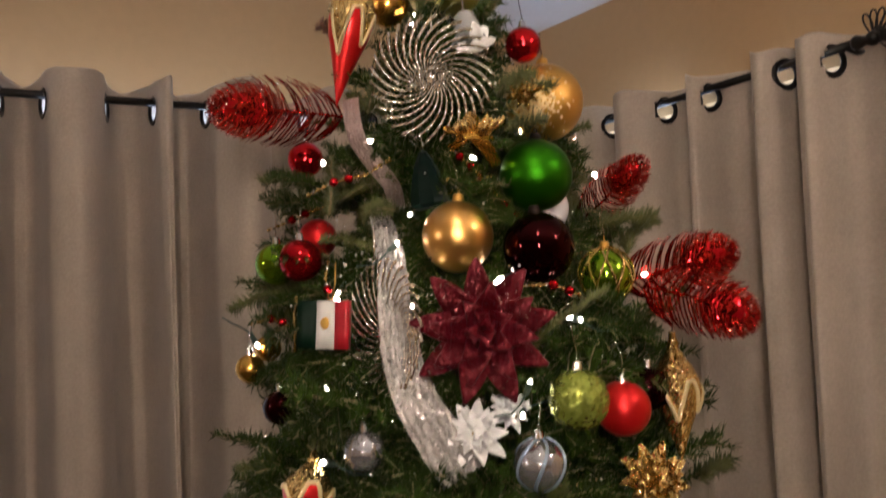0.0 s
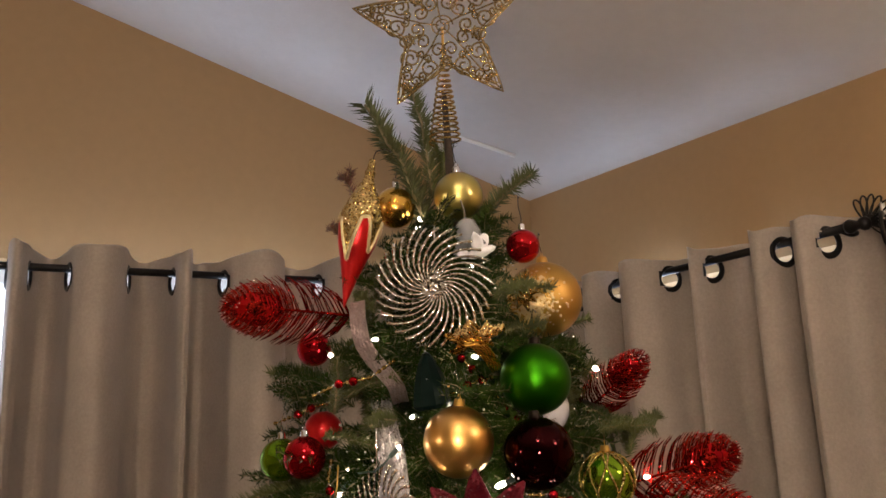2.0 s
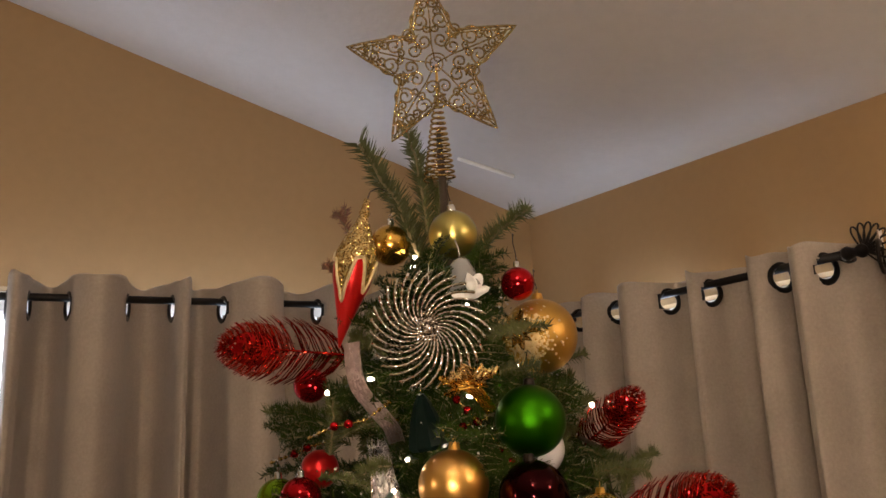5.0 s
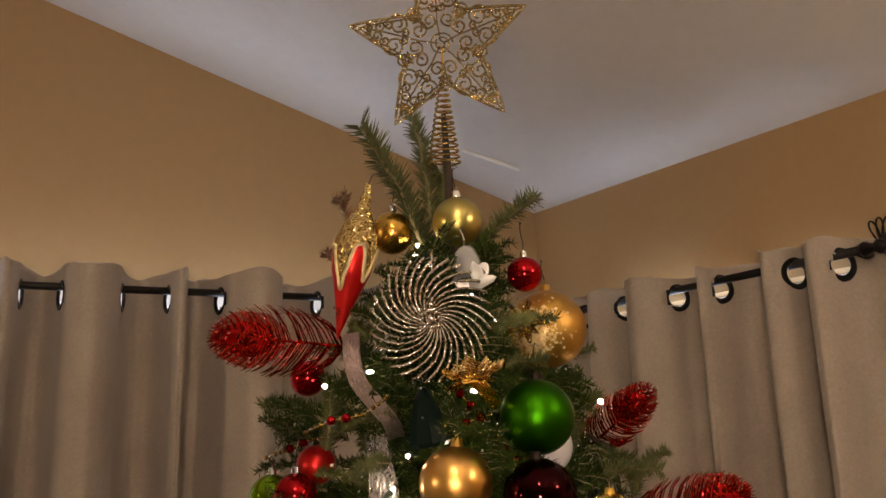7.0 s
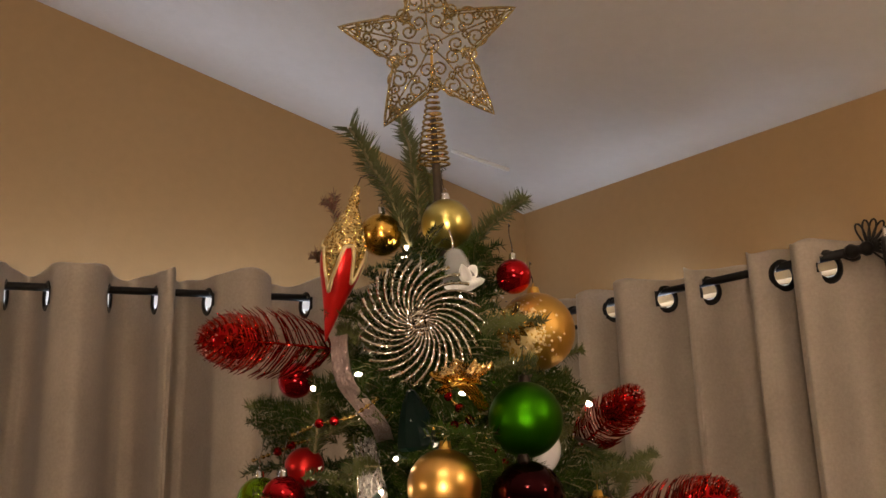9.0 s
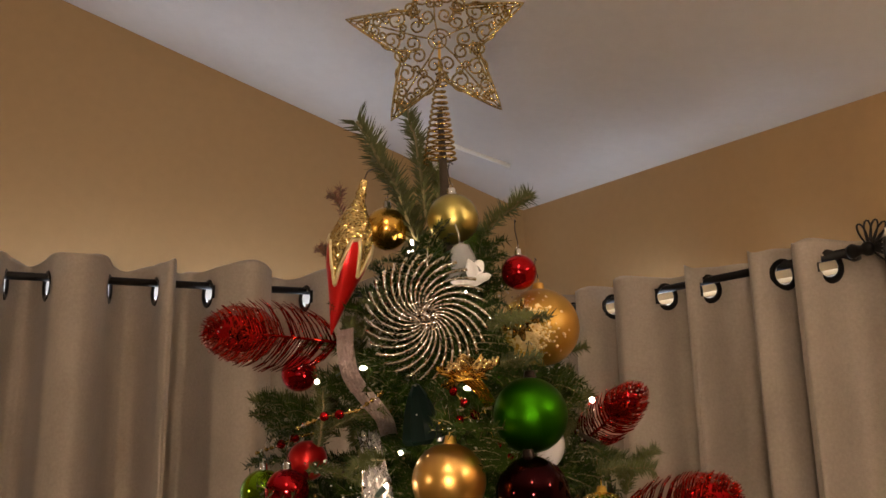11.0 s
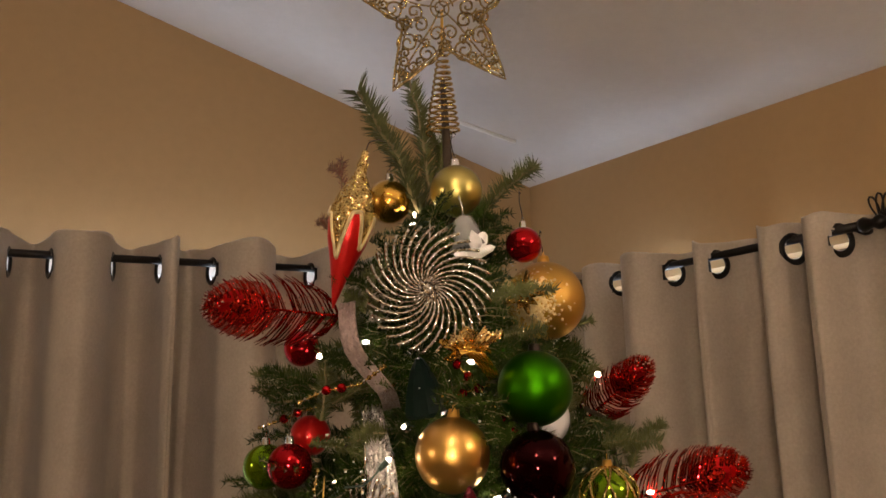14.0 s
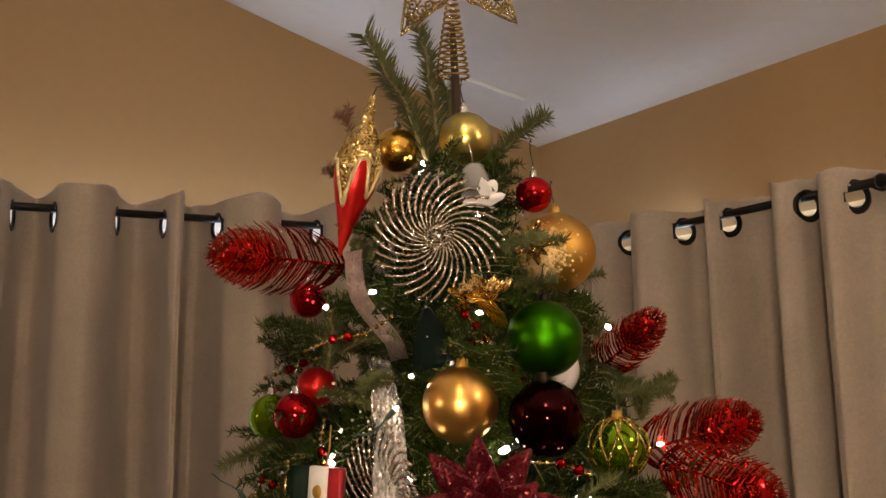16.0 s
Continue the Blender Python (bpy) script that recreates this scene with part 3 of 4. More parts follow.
def scroll(c, r, turns, start, hand, n=26):
    """A flat spiral about c, from the outside in."""
    return [(c[0] + r * (1 - 0.8 * j / n) * math.cos(start + hand * 2 * math.pi * turns * j / n), c[1] + r * (1 - 0.8 * j / n) * math.sin(start + hand * 2 * math.pi * turns * j / n), 0.0015 * math.sin(j)) for j in range(n + 1)]


for k in range(5):
    a = radians(90 + 72 * k)
    e, n = Vector((math.cos(a), math.sin(a), 0)), Vector((-math.sin(a), math.cos(a), 0))
    for s in (1, -1):
        for rad, off, r, turns in ((0.064, 0.0150, 0.0150, 1.6), (0.090, 0.0068, 0.0088, 1.4), (0.034, 0.013, 0.0130, 1.5), (0.045, 0.032, 0.0105, 1.3), (0.078, 0.0110, 0.0070, 1.2), (0.052, 0.0050, 0.0065, 1.2), (0.103, 0.0035, 0.0050, 1.2)):
            c = e * rad + n * s * off
            bm = bmesh.new()
            tube(bm, scroll(c, r, turns, a + math.pi * 0.2 * s, s), 0.0017, 5)
            part("scroll", bm, "champagne", star)
    bm = bmesh.new()
    tube(bm, [e * 0.004, e * 0.03 + n * 0.002, e * 0.06, e * 0.09 - n * 0.001, e * 0.126], 0.0014, 5)
    part("rib", bm, "champagne", star)
    bm = bmesh.new()
    tube(bm, [e * 0.118 + n * 0.004, e * 0.108 - n * 0.003, e * 0.104 + n * 0.006, e * 0.098 - n * 0.006], 0.0012, 5)
    part("tip_wire", bm, "champagne", star)
bm = bmesh.new()
tube(bm, scroll((0, 0), 0.017, 2.2, 0, 1, 40), 0.0014, 5)
part("hub", bm, "champagne", star)
rnd = random.Random(21)
bm = bmesh.new()
for k in range(170):
    a, b = rnd.choice(list(zip(outline, outline[1:])))
    q = a.lerp(b, rnd.random()) * rnd.choice((1.0, 0.97, 0.9, 0.7, 0.5))
    r = bmesh.ops.create_icosphere(bm, subdivisions=1, radius=rnd.uniform(0.0007, 0.0014))
    bmesh.ops.translate(bm, vec=q + Vector((0, 0, 0.0016)), verts=r["verts"])
tagged(part("glitter", bm, "silver", star, smooth=False), kind="stuff")
# coil cone below the star
c0, c1 = Vector((-0.822, 0.596, 2.344)), Vector((-0.833, 0.600, 2.233))
down = (star.matrix_basis.inverted() @ c1) - (star.matrix_basis.inverted() @ c0)
base = star.matrix_basis.inverted() @ c0
ax = down.normalized()
u = ax.orthogonal().normalized()
w = ax.cross(u)
bm = bmesh.new()
n = 300
tube(bm, [base + down * (j / n) + (u * math.cos(2 * math.pi * 14 * j / n) + w * math.sin(2 * math.pi * 14 * j / n)) * (0.0065 + 0.0165 * j / n) for j in range(n + 1)], 0.0017, 5)
part("coil", bm, "gold_glitter", star, "gold wire coil")
bm = bmesh.new()
tube(bm, [base, base - ax * 0.03, base - ax * 0.062], 0.0022, 6)
part("stem", bm, "gold_satin", star)
TOP = c0.lerp(c1, 0.35)


def spiral_disc(p, toward, r, arms, mat, label, bend=1.25, cup=0.0, spin=0.0, string=None):
    """A round ornament of curved glitter wires about a small hub."""
    keep(p, r * 0.9)
    t = thing("spiral_ornament", facing(p, toward, spin), label, "ornament")
    for k in range(arms):
        bm = bmesh.new()
        pts, rad = [], []
        for j in range(15):
            f = j / 14
            rr = r * (0.10 + 0.90 * f)
            a = 2 * math.pi * k / arms - bend * f ** 0.8
            pts.append((rr * math.cos(a), rr * math.sin(a), cup * f * f + 0.004 * math.sin(math.pi * f)))
            rad.append(0.0013 + 0.0007 * f)
        tube(bm, pts, rad, 6)
        part("wire", bm, mat, t)
    bm = bmesh.new()
    bmesh.ops.create_icosphere(bm, subdivisions=2, radius=r * 0.10)
    bmesh.ops.scale(bm, vec=(1, 1, 0.5), verts=bm.verts)
    part("hub", bm, mat, t)
    for k in range(9):
        bm = bmesh.new()
        bmesh.ops.create_icosphere(bm, subdivisions=1, radius=r * 0.032)
        bmesh.ops.translate(bm, vec=(r * 0.13 * math.cos(k * 0.698), r * 0.13 * math.sin(k * 0.698), r * 0.03), verts=bm.verts)
        part("bead", bm, mat, t)
    if string:
        bm = bmesh.new()
        i = t.matrix_basis.inverted()
        tube(bm, [i @ Vector(q) for q in string], 0.0010, 5)
        part("string", bm, "silver", t)
    return t


DISC = (-0.744, 0.527, 2.006)
spiral_disc(DISC, (0.80, -0.55, -0.10), 0.0735, 30, "silver_glitter", "silver glitter ornament of spiralling wires", spin=10, string=[(-0.748, 0.532, 2.065), (-0.770, 0.544, 2.093), (-0.800, 0.565, 2.114)])
spiral_disc((-0.774, 0.482, 1.716), (0.14, -0.99, 0.05), 0.080, 32, "silver_glitter", "pale silver glitter ornament of spiralling wires", spin=40, cup=0.02, string=[(-0.792, 0.466, 1.790), (-0.801, 0.470, 1.830), (-0.817, 0.481, 1.865)])


# red finial with gold glitter
def drop_radius(f):
    """Radius along the drop, f from 0 at the top to 1 at the point."""
    prof = ((0, 0.0028), (0.06, 0.0035), (0.09, 0.0058), (0.12, 0.0045), (0.18, 0.009), (0.28, 0.018), (0.38, 0.0240), (0.48, 0.0255), (0.58, 0.0225), (0.70, 0.0155), (0.82, 0.0090), (0.93, 0.0040), (1.0, 0.0006))
    for (a, x), (b, y) in zip(prof, prof[1:]):
        if f <= b:
            s = (f - a) / (b - a)
            s = s * s * (3 - 2 * s) if b < 0.13 else s
            return 1.1 * (x + (y - x) * s)
    return 0.0006


def crown_edge(a):
    """How far down the drop the glitter runs at the angle a: a long drip at each side of a bare front."""
    def g(c, w):
        d = (math.degrees(a) - c + 180) % 360 - 180
        return math.exp(-(d / w) ** 2)
    return 0.37 + 0.31 * g(250, 23) + 0.24 * g(324, 18) + 0.05 * g(200, 18) + 0.28 * g(70, 50) + 0.024 * abs(math.sin(9 * a))


def drop(top, point, label, body, crown, seed=0):
    top, point = Vector(top), Vector(point)
    L = (top - point).length
    z = (top - point).normalized()
    x = Vector((0, 0, 1)).cross(OUT).normalized()
    x = (x - z * x.dot(z)).normalized()
    m = Matrix((x, z.cross(x), z)).transposed().to_4x4()
    keep(top.lerp(point, 0.5), 0.045)
    t = thing("finial_ornament", Matrix.Translation(point) @ m, label, "ornament")
    bm = bmesh.new()
    lathe(bm, [(drop_radius(k / 48), L * (1 - k / 48)) for k in range(49)] + [(0, 0)], 40)
    part("body", bm, body, t)
    # glitter crown with a scalloped lower edge, deeper on one side
    bm = bmesh.new()
    seg, rows = 72, 26
    grid = []
    for i in range(seg):
        a = 2 * math.pi * i / seg
        low = crown_edge(a)
        col = []
        for j in range(rows + 1):
            f = low * j / rows
            r = drop_radius(f) + 0.0012 * (1 if j < rows else 0.1)
            col.append(bm.verts.new((r * math.cos(a), r * math.sin(a), L * (1 - f))))
        grid.append(col)
    for i in range(seg):
        g, h = grid[i], grid[(i + 1) % seg]
        for j in range(rows):
            bm.faces.new((g[j], g[j + 1], h[j + 1], h[j]))
    bmesh.ops.recalc_face_normals(bm, faces=bm.faces)
    part("crown", bm, crown, t, "gold glitter crown")
    # beaded edging
    bm = bmesh.new()
    pts = []
    for i in range(180):
        a = 2 * math.pi * i / 180
        f = crown_edge(a)
        r = drop_radius(f) + 0.0012
        pts.append((r * math.cos(a), r * math.sin(a), L * (1 - f)))
    tube(bm, pts, 0.0025, 5, closed=True)
    part("edging", bm, "cream", t)
    bm = bmesh.new()
    tube(bm, [(0, 0, L), (0.002, 0, L + 0.012), (0.012, 0.004, L + 0.02), (0.022, 0.008, L + 0.018)], 0.0008, 5)
    part("hook", bm, "bronze", t)
    return t


drop((-0.832, 0.486, 2.193), (-0.854, 0.450, 1.993), "tall red drop ornament with gold glitter crown", "red_satin", "gold_glitter")
drop((-0.815, 0.391, 1.579), (-0.779, 0.359, 1.494), "red pointed drop ornament hanging low", "red_satin", "gold_glitter")
drop((-0.652, 0.795, 1.693), (-0.623, 0.770, 1.546), "tall gold glitter drop ornament on a bough", "gold_glitter", "gold_glitter")


# red peacock feathers
def feather(base, tip, normal, width, label, seed=0, droop=0.01, eye=True):
    """A glitter peacock feather: stem, curved barbs that lengthen outward, and a domed eye."""
    rnd = random.Random(seed)
    base, tip = Vector(base), Vector(tip)
    L = (tip - base).length
    x = (tip - base).normalized()
    z = Vector(normal)
    z = (z - x * z.dot(x)).normalized()
    m = Matrix((x, z.cross(x), z)).transposed().to_4x4()
    t = thing("feather_pick", Matrix.Translation(base) @ m, label, "feather pick", "red glitter feathers on the tree")
    bm = bmesh.new()
    tube(bm, [(L * f, 0, droop * math.sin(math.pi * f)) for f in [k / 12 for k in range(12)]], [0.0022 - 0.0012 * k / 12 for k in range(12)], 6)
    part("stem", bm, "red_plume", t)
    ex = L * 0.70
    for side in (1, -1):
        n = 84
        for k in range(n):
            bm = bmesh.new()
            q = radians(146 - 144 * (k / (n - 1)) ** 0.85) + rnd.uniform(-0.06, 0.06)
            reach = rnd.uniform(0.88, 1.04)
            def rim(u, e=1.0):
                return L * (0.52 + 0.49 * math.cos(u) * e), side * width * math.sin(u) * e * reach
            ex0, ey0 = rim(q)
            x0 = max(0.0, min(L * 0.93, ex0 - L * (0.26 - 0.18 * k / n)))
            mx, my = x0 + (ex0 - x0) * 0.62, ey0 * 0.82
            lift = rnd.uniform(-0.006, 0.006)
            z0 = droop * math.sin(math.pi * max(0, min(1, x0 / L)))
            pts = [(x0, 0, z0), (x0 + (mx - x0) * 0.45, my * 0.58, z0 + lift * 0.4 + 0.003), (mx, my, z0 + lift), (ex0, ey0, z0 + lift - 0.003)]
            tube(bm, pts, [0.0010, 0.0010, 0.0008, 0.0005], 4)
            part("barb", bm, "red_plume", t)
    if eye:
        for k, (a, b) in enumerate(((0.28, 0.80), (0.19, 0.52), (0.09, 0.24))):
            bm = bmesh.new()
            bmesh.ops.create_uvsphere(bm, u_segments=28, v_segments=10, radius=1)
            bmesh.ops.scale(bm, vec=(L * a, width * b, 0.004 + 0.0025 * k), verts=bm.verts)
            for v in bm.verts:
                q = math.atan2(v.co.y, v.co.x)
                v.co.x *= 1 + 0.04 * math.sin(13 * q + k)
                v.co.y *= 1 + 0.04 * math.sin(17 * q)
            bmesh.ops.translate(bm, vec=(ex, 0, 0.003 + 0.002 * k), verts=bm.verts)
            part("eye", bm, "red_film" if k == 0 else "red_plume" if k == 2 else "red_shine", t)
    # loose glitter
    bm = bmesh.new()
    for k in range(110):
        f = rnd.uniform(0.2, 0.98)
        s = rnd.uniform(0.0007, 0.0017)
        c = Vector((L * f, rnd.uniform(-0.85, 0.85) * width * min(1, f / 0.5) * (1 if f < 0.8 else 0.6), 0.009 + rnd.uniform(-0.004, 0.002)))
        r = bmesh.ops.create_icosphere(bm, subdivisions=1, radius=s)
        bmesh.ops.translate(bm, vec=c, verts=r["verts"])
    tagged(part("glitter", bm, "silver", t, smooth=False), kind="stuff")
    keep(base.lerp(tip, 0.7), width * 0.8)
    return t


feather((-0.885, 0.470, 1.987), (-0.976, 0.316, 2.008), (0.85, -0.5, 0.05), 0.046, "red glitter peacock feather spread beside the tree", 1)
feather((-0.826, 0.806, 1.845), (-0.734, 0.850, 1.924), (0.85, -0.45, -0.1), 0.033, "small red glitter peacock feather beside a light", 2)
feather((-0.706, 0.768, 1.755), (-0.633, 0.900, 1.793), (0.85, -0.45, 0.1), 0.041, "red glitter peacock feather reaching toward the curtain", 3)
feather((-0.652, 0.753, 1.751), (-0.568, 0.853, 1.705), (0.8, -0.5, 0.3), 0.043, "red glitter peacock feather below another one", 4)


# poinsettias
def petal(bm, L, w, cup, n=8):
    """A pointed leaf along x, folded along its middle vein, with thickness."""
    rows = []
    for i in range(n + 1):
        f = i / n
        ww = w * math.sin(math.pi * min(1, f * 0.92 + 0.06)) ** 0.8 * (1 - 0.25 * f)
        z = cup * math.sin(f * 2.2) + 0.06 * L * math.sin(9 * f)
        rows.append([(L * f, s * ww, z + 0.25 * abs(s) * ww + 0.0012 * (k == 0)) for k in (0, 1) for s in (-1, -0.5, 0, 0.5, 1)])
    vs = [[bm.verts.new((x, y, z - (0.0014 if j > 4 else 0))) for j, (x, y, z) in enumerate(r)] for r in rows]
    for i in range(n):
        a, b = vs[i], vs[i + 1]
        for j in range(4):
            bm.faces.new((a[j], b[j], b[j + 1], a[j + 1]))
            bm.faces.new((a[j + 6], b[j + 6], b[j + 5], a[j + 5]))
        bm.faces.new((a[0], a[5], b[5], b[0]))
        bm.faces.new((a[4], b[4], b[9], a[9]))
    bm.faces.new(vs[0][:5] + vs[0][:4:-1])
    bm.faces.new((vs[-1][:5] + vs[-1][:4:-1])[::-1])


def flower(p, toward, R, mat, heart, label, spin=0, rings=((9, 1.0, 0.23, 0), (8, 0.84, 0.21, 22), (7, 0.62, 0.18, 10), (5, 0.38, 0.14, 30))):
    keep(p, R * 0.85)
    t = thing("poinsettia", facing(p, toward, spin), label, "artificial flower")
    for lift, (n, s, w, off) in enumerate(rings):
        for k in range(n):
            bm = bmesh.new()
            petal(bm, R * s, R * w, 0.010 + 0.008 * lift)
            bmesh.ops.recalc_face_normals(bm, faces=bm.faces)
            part("petal", bm, mat, t, m=Matrix.Rotation(2 * math.pi * k / n + radians(off), 4, "Z") @ pose(0, 0, 0.004 * lift, 9 * math.sin(5 * k + 2 * lift), -6 - 16 * lift + 11 * math.sin(3 * k + lift), 0))
    if R > 0.06:
        bm = bmesh.new()
        rnd = random.Random(8)
        for k in range(230):
            a, r = rnd.uniform(0, 6.283), R * rnd.uniform(0.15, 0.9)
            q = bmesh.ops.create_icosphere(bm, subdivisions=1, radius=rnd.uniform(0.0006, 0.0015))
            bmesh.ops.translate(bm, vec=(r * math.cos(a), r * math.sin(a), 0.016 + rnd.uniform(-0.004, 0.012)), verts=q["verts"])
        tagged(part("glitter", bm, "silver", t, smooth=False), kind="stuff")
    for k in range(7):
        bm = bmesh.new()
        bmesh.ops.create_icosphere(bm, subdivisions=1, radius=R * 0.05)
        part("stamen", bm, heart, t, m=pose(R * 0.09 * math.cos(k * 1.05) * (k > 0), R * 0.09 * math.sin(k * 1.05) * (k > 0), 0.022))
    return t


flower((-0.694, 0.550, 1.709), (0.82, -0.52, 0.08), 0.084, "burgundy", "burgundy_dark", "large burgundy glitter poinsettia with pointed petals", spin=12)
flower((-0.704, 0.541, 1.594), (0.8, -0.5, 0.4), 0.040, "white_cloth", "gold_glitter", "white cloth poinsettia low on the tree", spin=40)
flower((-0.719, 0.599, 1.608), (0.7, -0.5, 0.5), 0.026, "white_cloth", "gold_glitter", "small white cloth flower among the boughs", spin=10)
flower((-0.633, 0.728, 1.529), (0.85, -0.4, 0.3), 0.045, "gold_glitter", "gold_shine", "gold glitter poinsettia low on the tree", spin=25)
flower((-0.774, 0.675, 2.007), (0.9, -0.4, 0.0), 0.026, "gold_glitter", "gold_shine", "small gold glitter blossom before a gold ball", spin=5)


# ribbons
def ribbon(path, width, side, mat, label, crinkle=0.004, seed=0, name="ribbon"):
    """A ribbon with thickness along points; side: the direction of its breadth."""
    rnd = random.Random(seed)
    pts = [Vector(p) for p in path]
    for p in pts:
        keep(p, 0.5 * max(width))
    fine = []
    for i in range(len(pts) - 1):
        p0, p1, p2, p3 = pts[max(0, i - 1)], pts[i], pts[i + 1], pts[min(len(pts) - 1, i + 2)]
        for k in range(12):
            s = k / 12
            fine.append(0.5 * (2 * p1 + (p2 - p0) * s + (2 * p0 - 5 * p1 + 4 * p2 - p3) * s * s + (3 * p1 - p0 - 3 * p2 + p3) * s ** 3))
    fine.append(pts[-1])
    n = len(fine)
    bm = bmesh.new()
    rows = []
    across = 17
    for i, p in enumerate(fine):
        d = (fine[min(n - 1, i + 1)] - fine[max(0, i - 1)]).normalized()
        s = Vector(side)
        s = (s - d * s.dot(d)).normalized()
        nn = d.cross(s)
        wv = width[0] + (width[1] - width[0]) * i / (n - 1)
        rows.append([bm.verts.new(p + s * wv * (j / (across - 1) - 0.5) + nn * crinkle * (0.45 * math.sin(j * 2.1 + 0.10 * i + seed) + 0.55 * math.sin(j * 0.9 + i * 0.35 + seed) * math.sin(i * 0.8 + j * 0.5))) for j in range(across)])
    for a, b in zip(rows, rows[1:]):
        for j in range(across - 1):
            bm.faces.new((a[j], b[j], b[j + 1], a[j + 1]))
    ob = tagged(part(name, bm, mat), label, "ribbon")
    so = ob.modifiers.new("thickness", "SOLIDIFY")
    so.thickness, so.offset = 0.0008, 0
    return ob


SIDE = Vector((0.46, 0.87, 0.0))
ribbon([(-0.838, 0.463, 1.999), (-0.822, 0.457, 1.973), (-0.817, 0.462, 1.941), (-0.824, 0.486, 1.914), (-0.831, 0.510, 1.891), (-0.873, 0.537, 1.869)], (0.020, 0.022), SIDE + Vector((0, 0, 0.15)), "pink_cloth", "pink-silver glitter ribbon looping through the boughs", 0.002, 1)
ribbon([(-0.889, 0.514, 1.870), (-0.813, 0.492, 1.830), (-0.785, 0.484, 1.783), (-0.763, 0.475, 1.732), (-0.742, 0.472, 1.684), (-0.720, 0.478, 1.638), (-0.703, 0.499, 1.591), (-0.693, 0.519, 1.556)], (0.026, 0.058), SIDE, "silver_cloth", "wide crinkled silver ribbon running down the tree", 0.012, 2)
for k, (a, b, c) in enumerate((((-0.737, 0.542, 1.947), (-0.717, 0.549, 1.935), (-0.721, 0.591, 1.937)), ((-0.744, 0.552, 1.924), (-0.718, 0.557, 1.937), (-0.735, 0.586, 1.956)), ((-0.715, 0.562, 1.937), (-0.717, 0.580, 1.923), (-0.727, 0.602, 1.903)))):
    ribbon([a, b, c], (0.016, 0.014), SIDE + Vector((0, 0, 0.5 * k - 0.3)), "gold_shine", "crinkled gold foil ribbon piece on a bough", 0.004, 5 + k)


for k, (a, b, c) in enumerate((((-0.733, 0.566, 1.930), (-0.712, 0.556, 1.950), (-0.728, 0.545, 1.944)), ((-0.731, 0.570, 1.930), (-0.706, 0.586, 1.952), (-0.722, 0.598, 1.950)))):
    ribbon([a, b, c], (0.020, 0.024), SIDE + Vector((0, 0, 0.7 - 0.6 * k)), "gold_foil", "crumpled gold foil bow loop on a bough", 0.006, 9 + k)


# bead garlands
def bead_mesh(r, mat):
    bm = bmesh.new()
    bmesh.ops.create_icosphere(bm, subdivisions=2, radius=r)
    return mesh_of(bm, "bead", mat)


BEADS = {"red": bead_mesh(0.0060, "red_shine"), "gold": bead_mesh(0.0030, "gold_glitter"), "clear": bead_mesh(0.0026, "silver")}


def garland(path, label, red=(5, 7)):
    """A thread of small gold and clear beads with a pair of large red ones at the places counted."""
    pts = [Vector(p) for p in path]
    t = thing("bead_garland", Matrix(), label, "bead garland", "bead garlands on the tree")
    bm = bmesh.new()
    tube(bm, pts, 0.0006, 5)
    part("thread", bm, "gold_satin", t)
    total = sum((b - a).length for a, b in zip(pts, pts[1:]))
    s, k = 0.0, 0
    while s < total:
        q, i = s, 0
        while i < len(pts) - 2 and q > (pts[i + 1] - pts[i]).length:
            q -= (pts[i + 1] - pts[i]).length
            i += 1
        p = pts[i].lerp(pts[i + 1], min(1, q / max(1e-6, (pts[i + 1] - pts[i]).length)))
        kind = "red" if k in red else "clear" if k % 3 == 1 else "gold"
        b = new("bead", BEADS[kind])
        b.parent = t
        b.matrix_basis = Matrix.Translation(p)
        s += 0.0125 if kind == "red" else 0.0078
        k += 1
    return t


garland([(-0.866, 0.413, 1.881), (-0.838, 0.436, 1.894), (-0.823, 0.449, 1.896), (-0.810, 0.468, 1.900), (-0.808, 0.486, 1.912), (-0.821, 0.506, 1.922)], "thread of red and gold beads across a bough")
garland([(-0.783, 0.573, 1.931), (-0.769, 0.580, 1.916), (-0.757, 0.590, 1.900), (-0.755, 0.604, 1.884), (-0.747, 0.616, 1.867), (-0.738, 0.620, 1.856), (-0.725, 0.622, 1.843), (-0.718, 0.630, 1.829)], "thread of red and gold beads beside a green ball", (2, 4, 12, 14))
garland([(-0.870, 0.523, 1.895), (-0.864, 0.560, 1.905), (-0.843, 0.589, 1.922), (-0.829, 0.603, 1.932)], "thread of small gold beads deep in the boughs")
garland([(-0.988, 0.397, 1.848), (-0.961, 0.419, 1.858), (-0.944, 0.440, 1.869), (-0.906, 0.461, 1.876)], "thread of gold and red beads on a bough")
garland([(-0.791, 0.557, 1.870), (-0.767, 0.576, 1.885), (-0.757, 0.611, 1.895)], "thread of gold and red beads behind a gold ball")
garland([(-0.694, 0.603, 1.758), (-0.664, 0.629, 1.758), (-0.652, 0.659, 1.744)], "thread of gold and red beads beside a poinsettia")
garland([(-0.961, 0.360, 1.723), (-0.925, 0.380, 1.730), (-0.899, 0.394, 1.720)], "thread of gold and red beads on an outer bough")
garland([(-0.887, 0.443, 1.798), (-0.879, 0.436, 1.778), (-0.868, 0.435, 1.754), (-0.853, 0.440, 1.730)], "thread of gold and red beads above a flag")

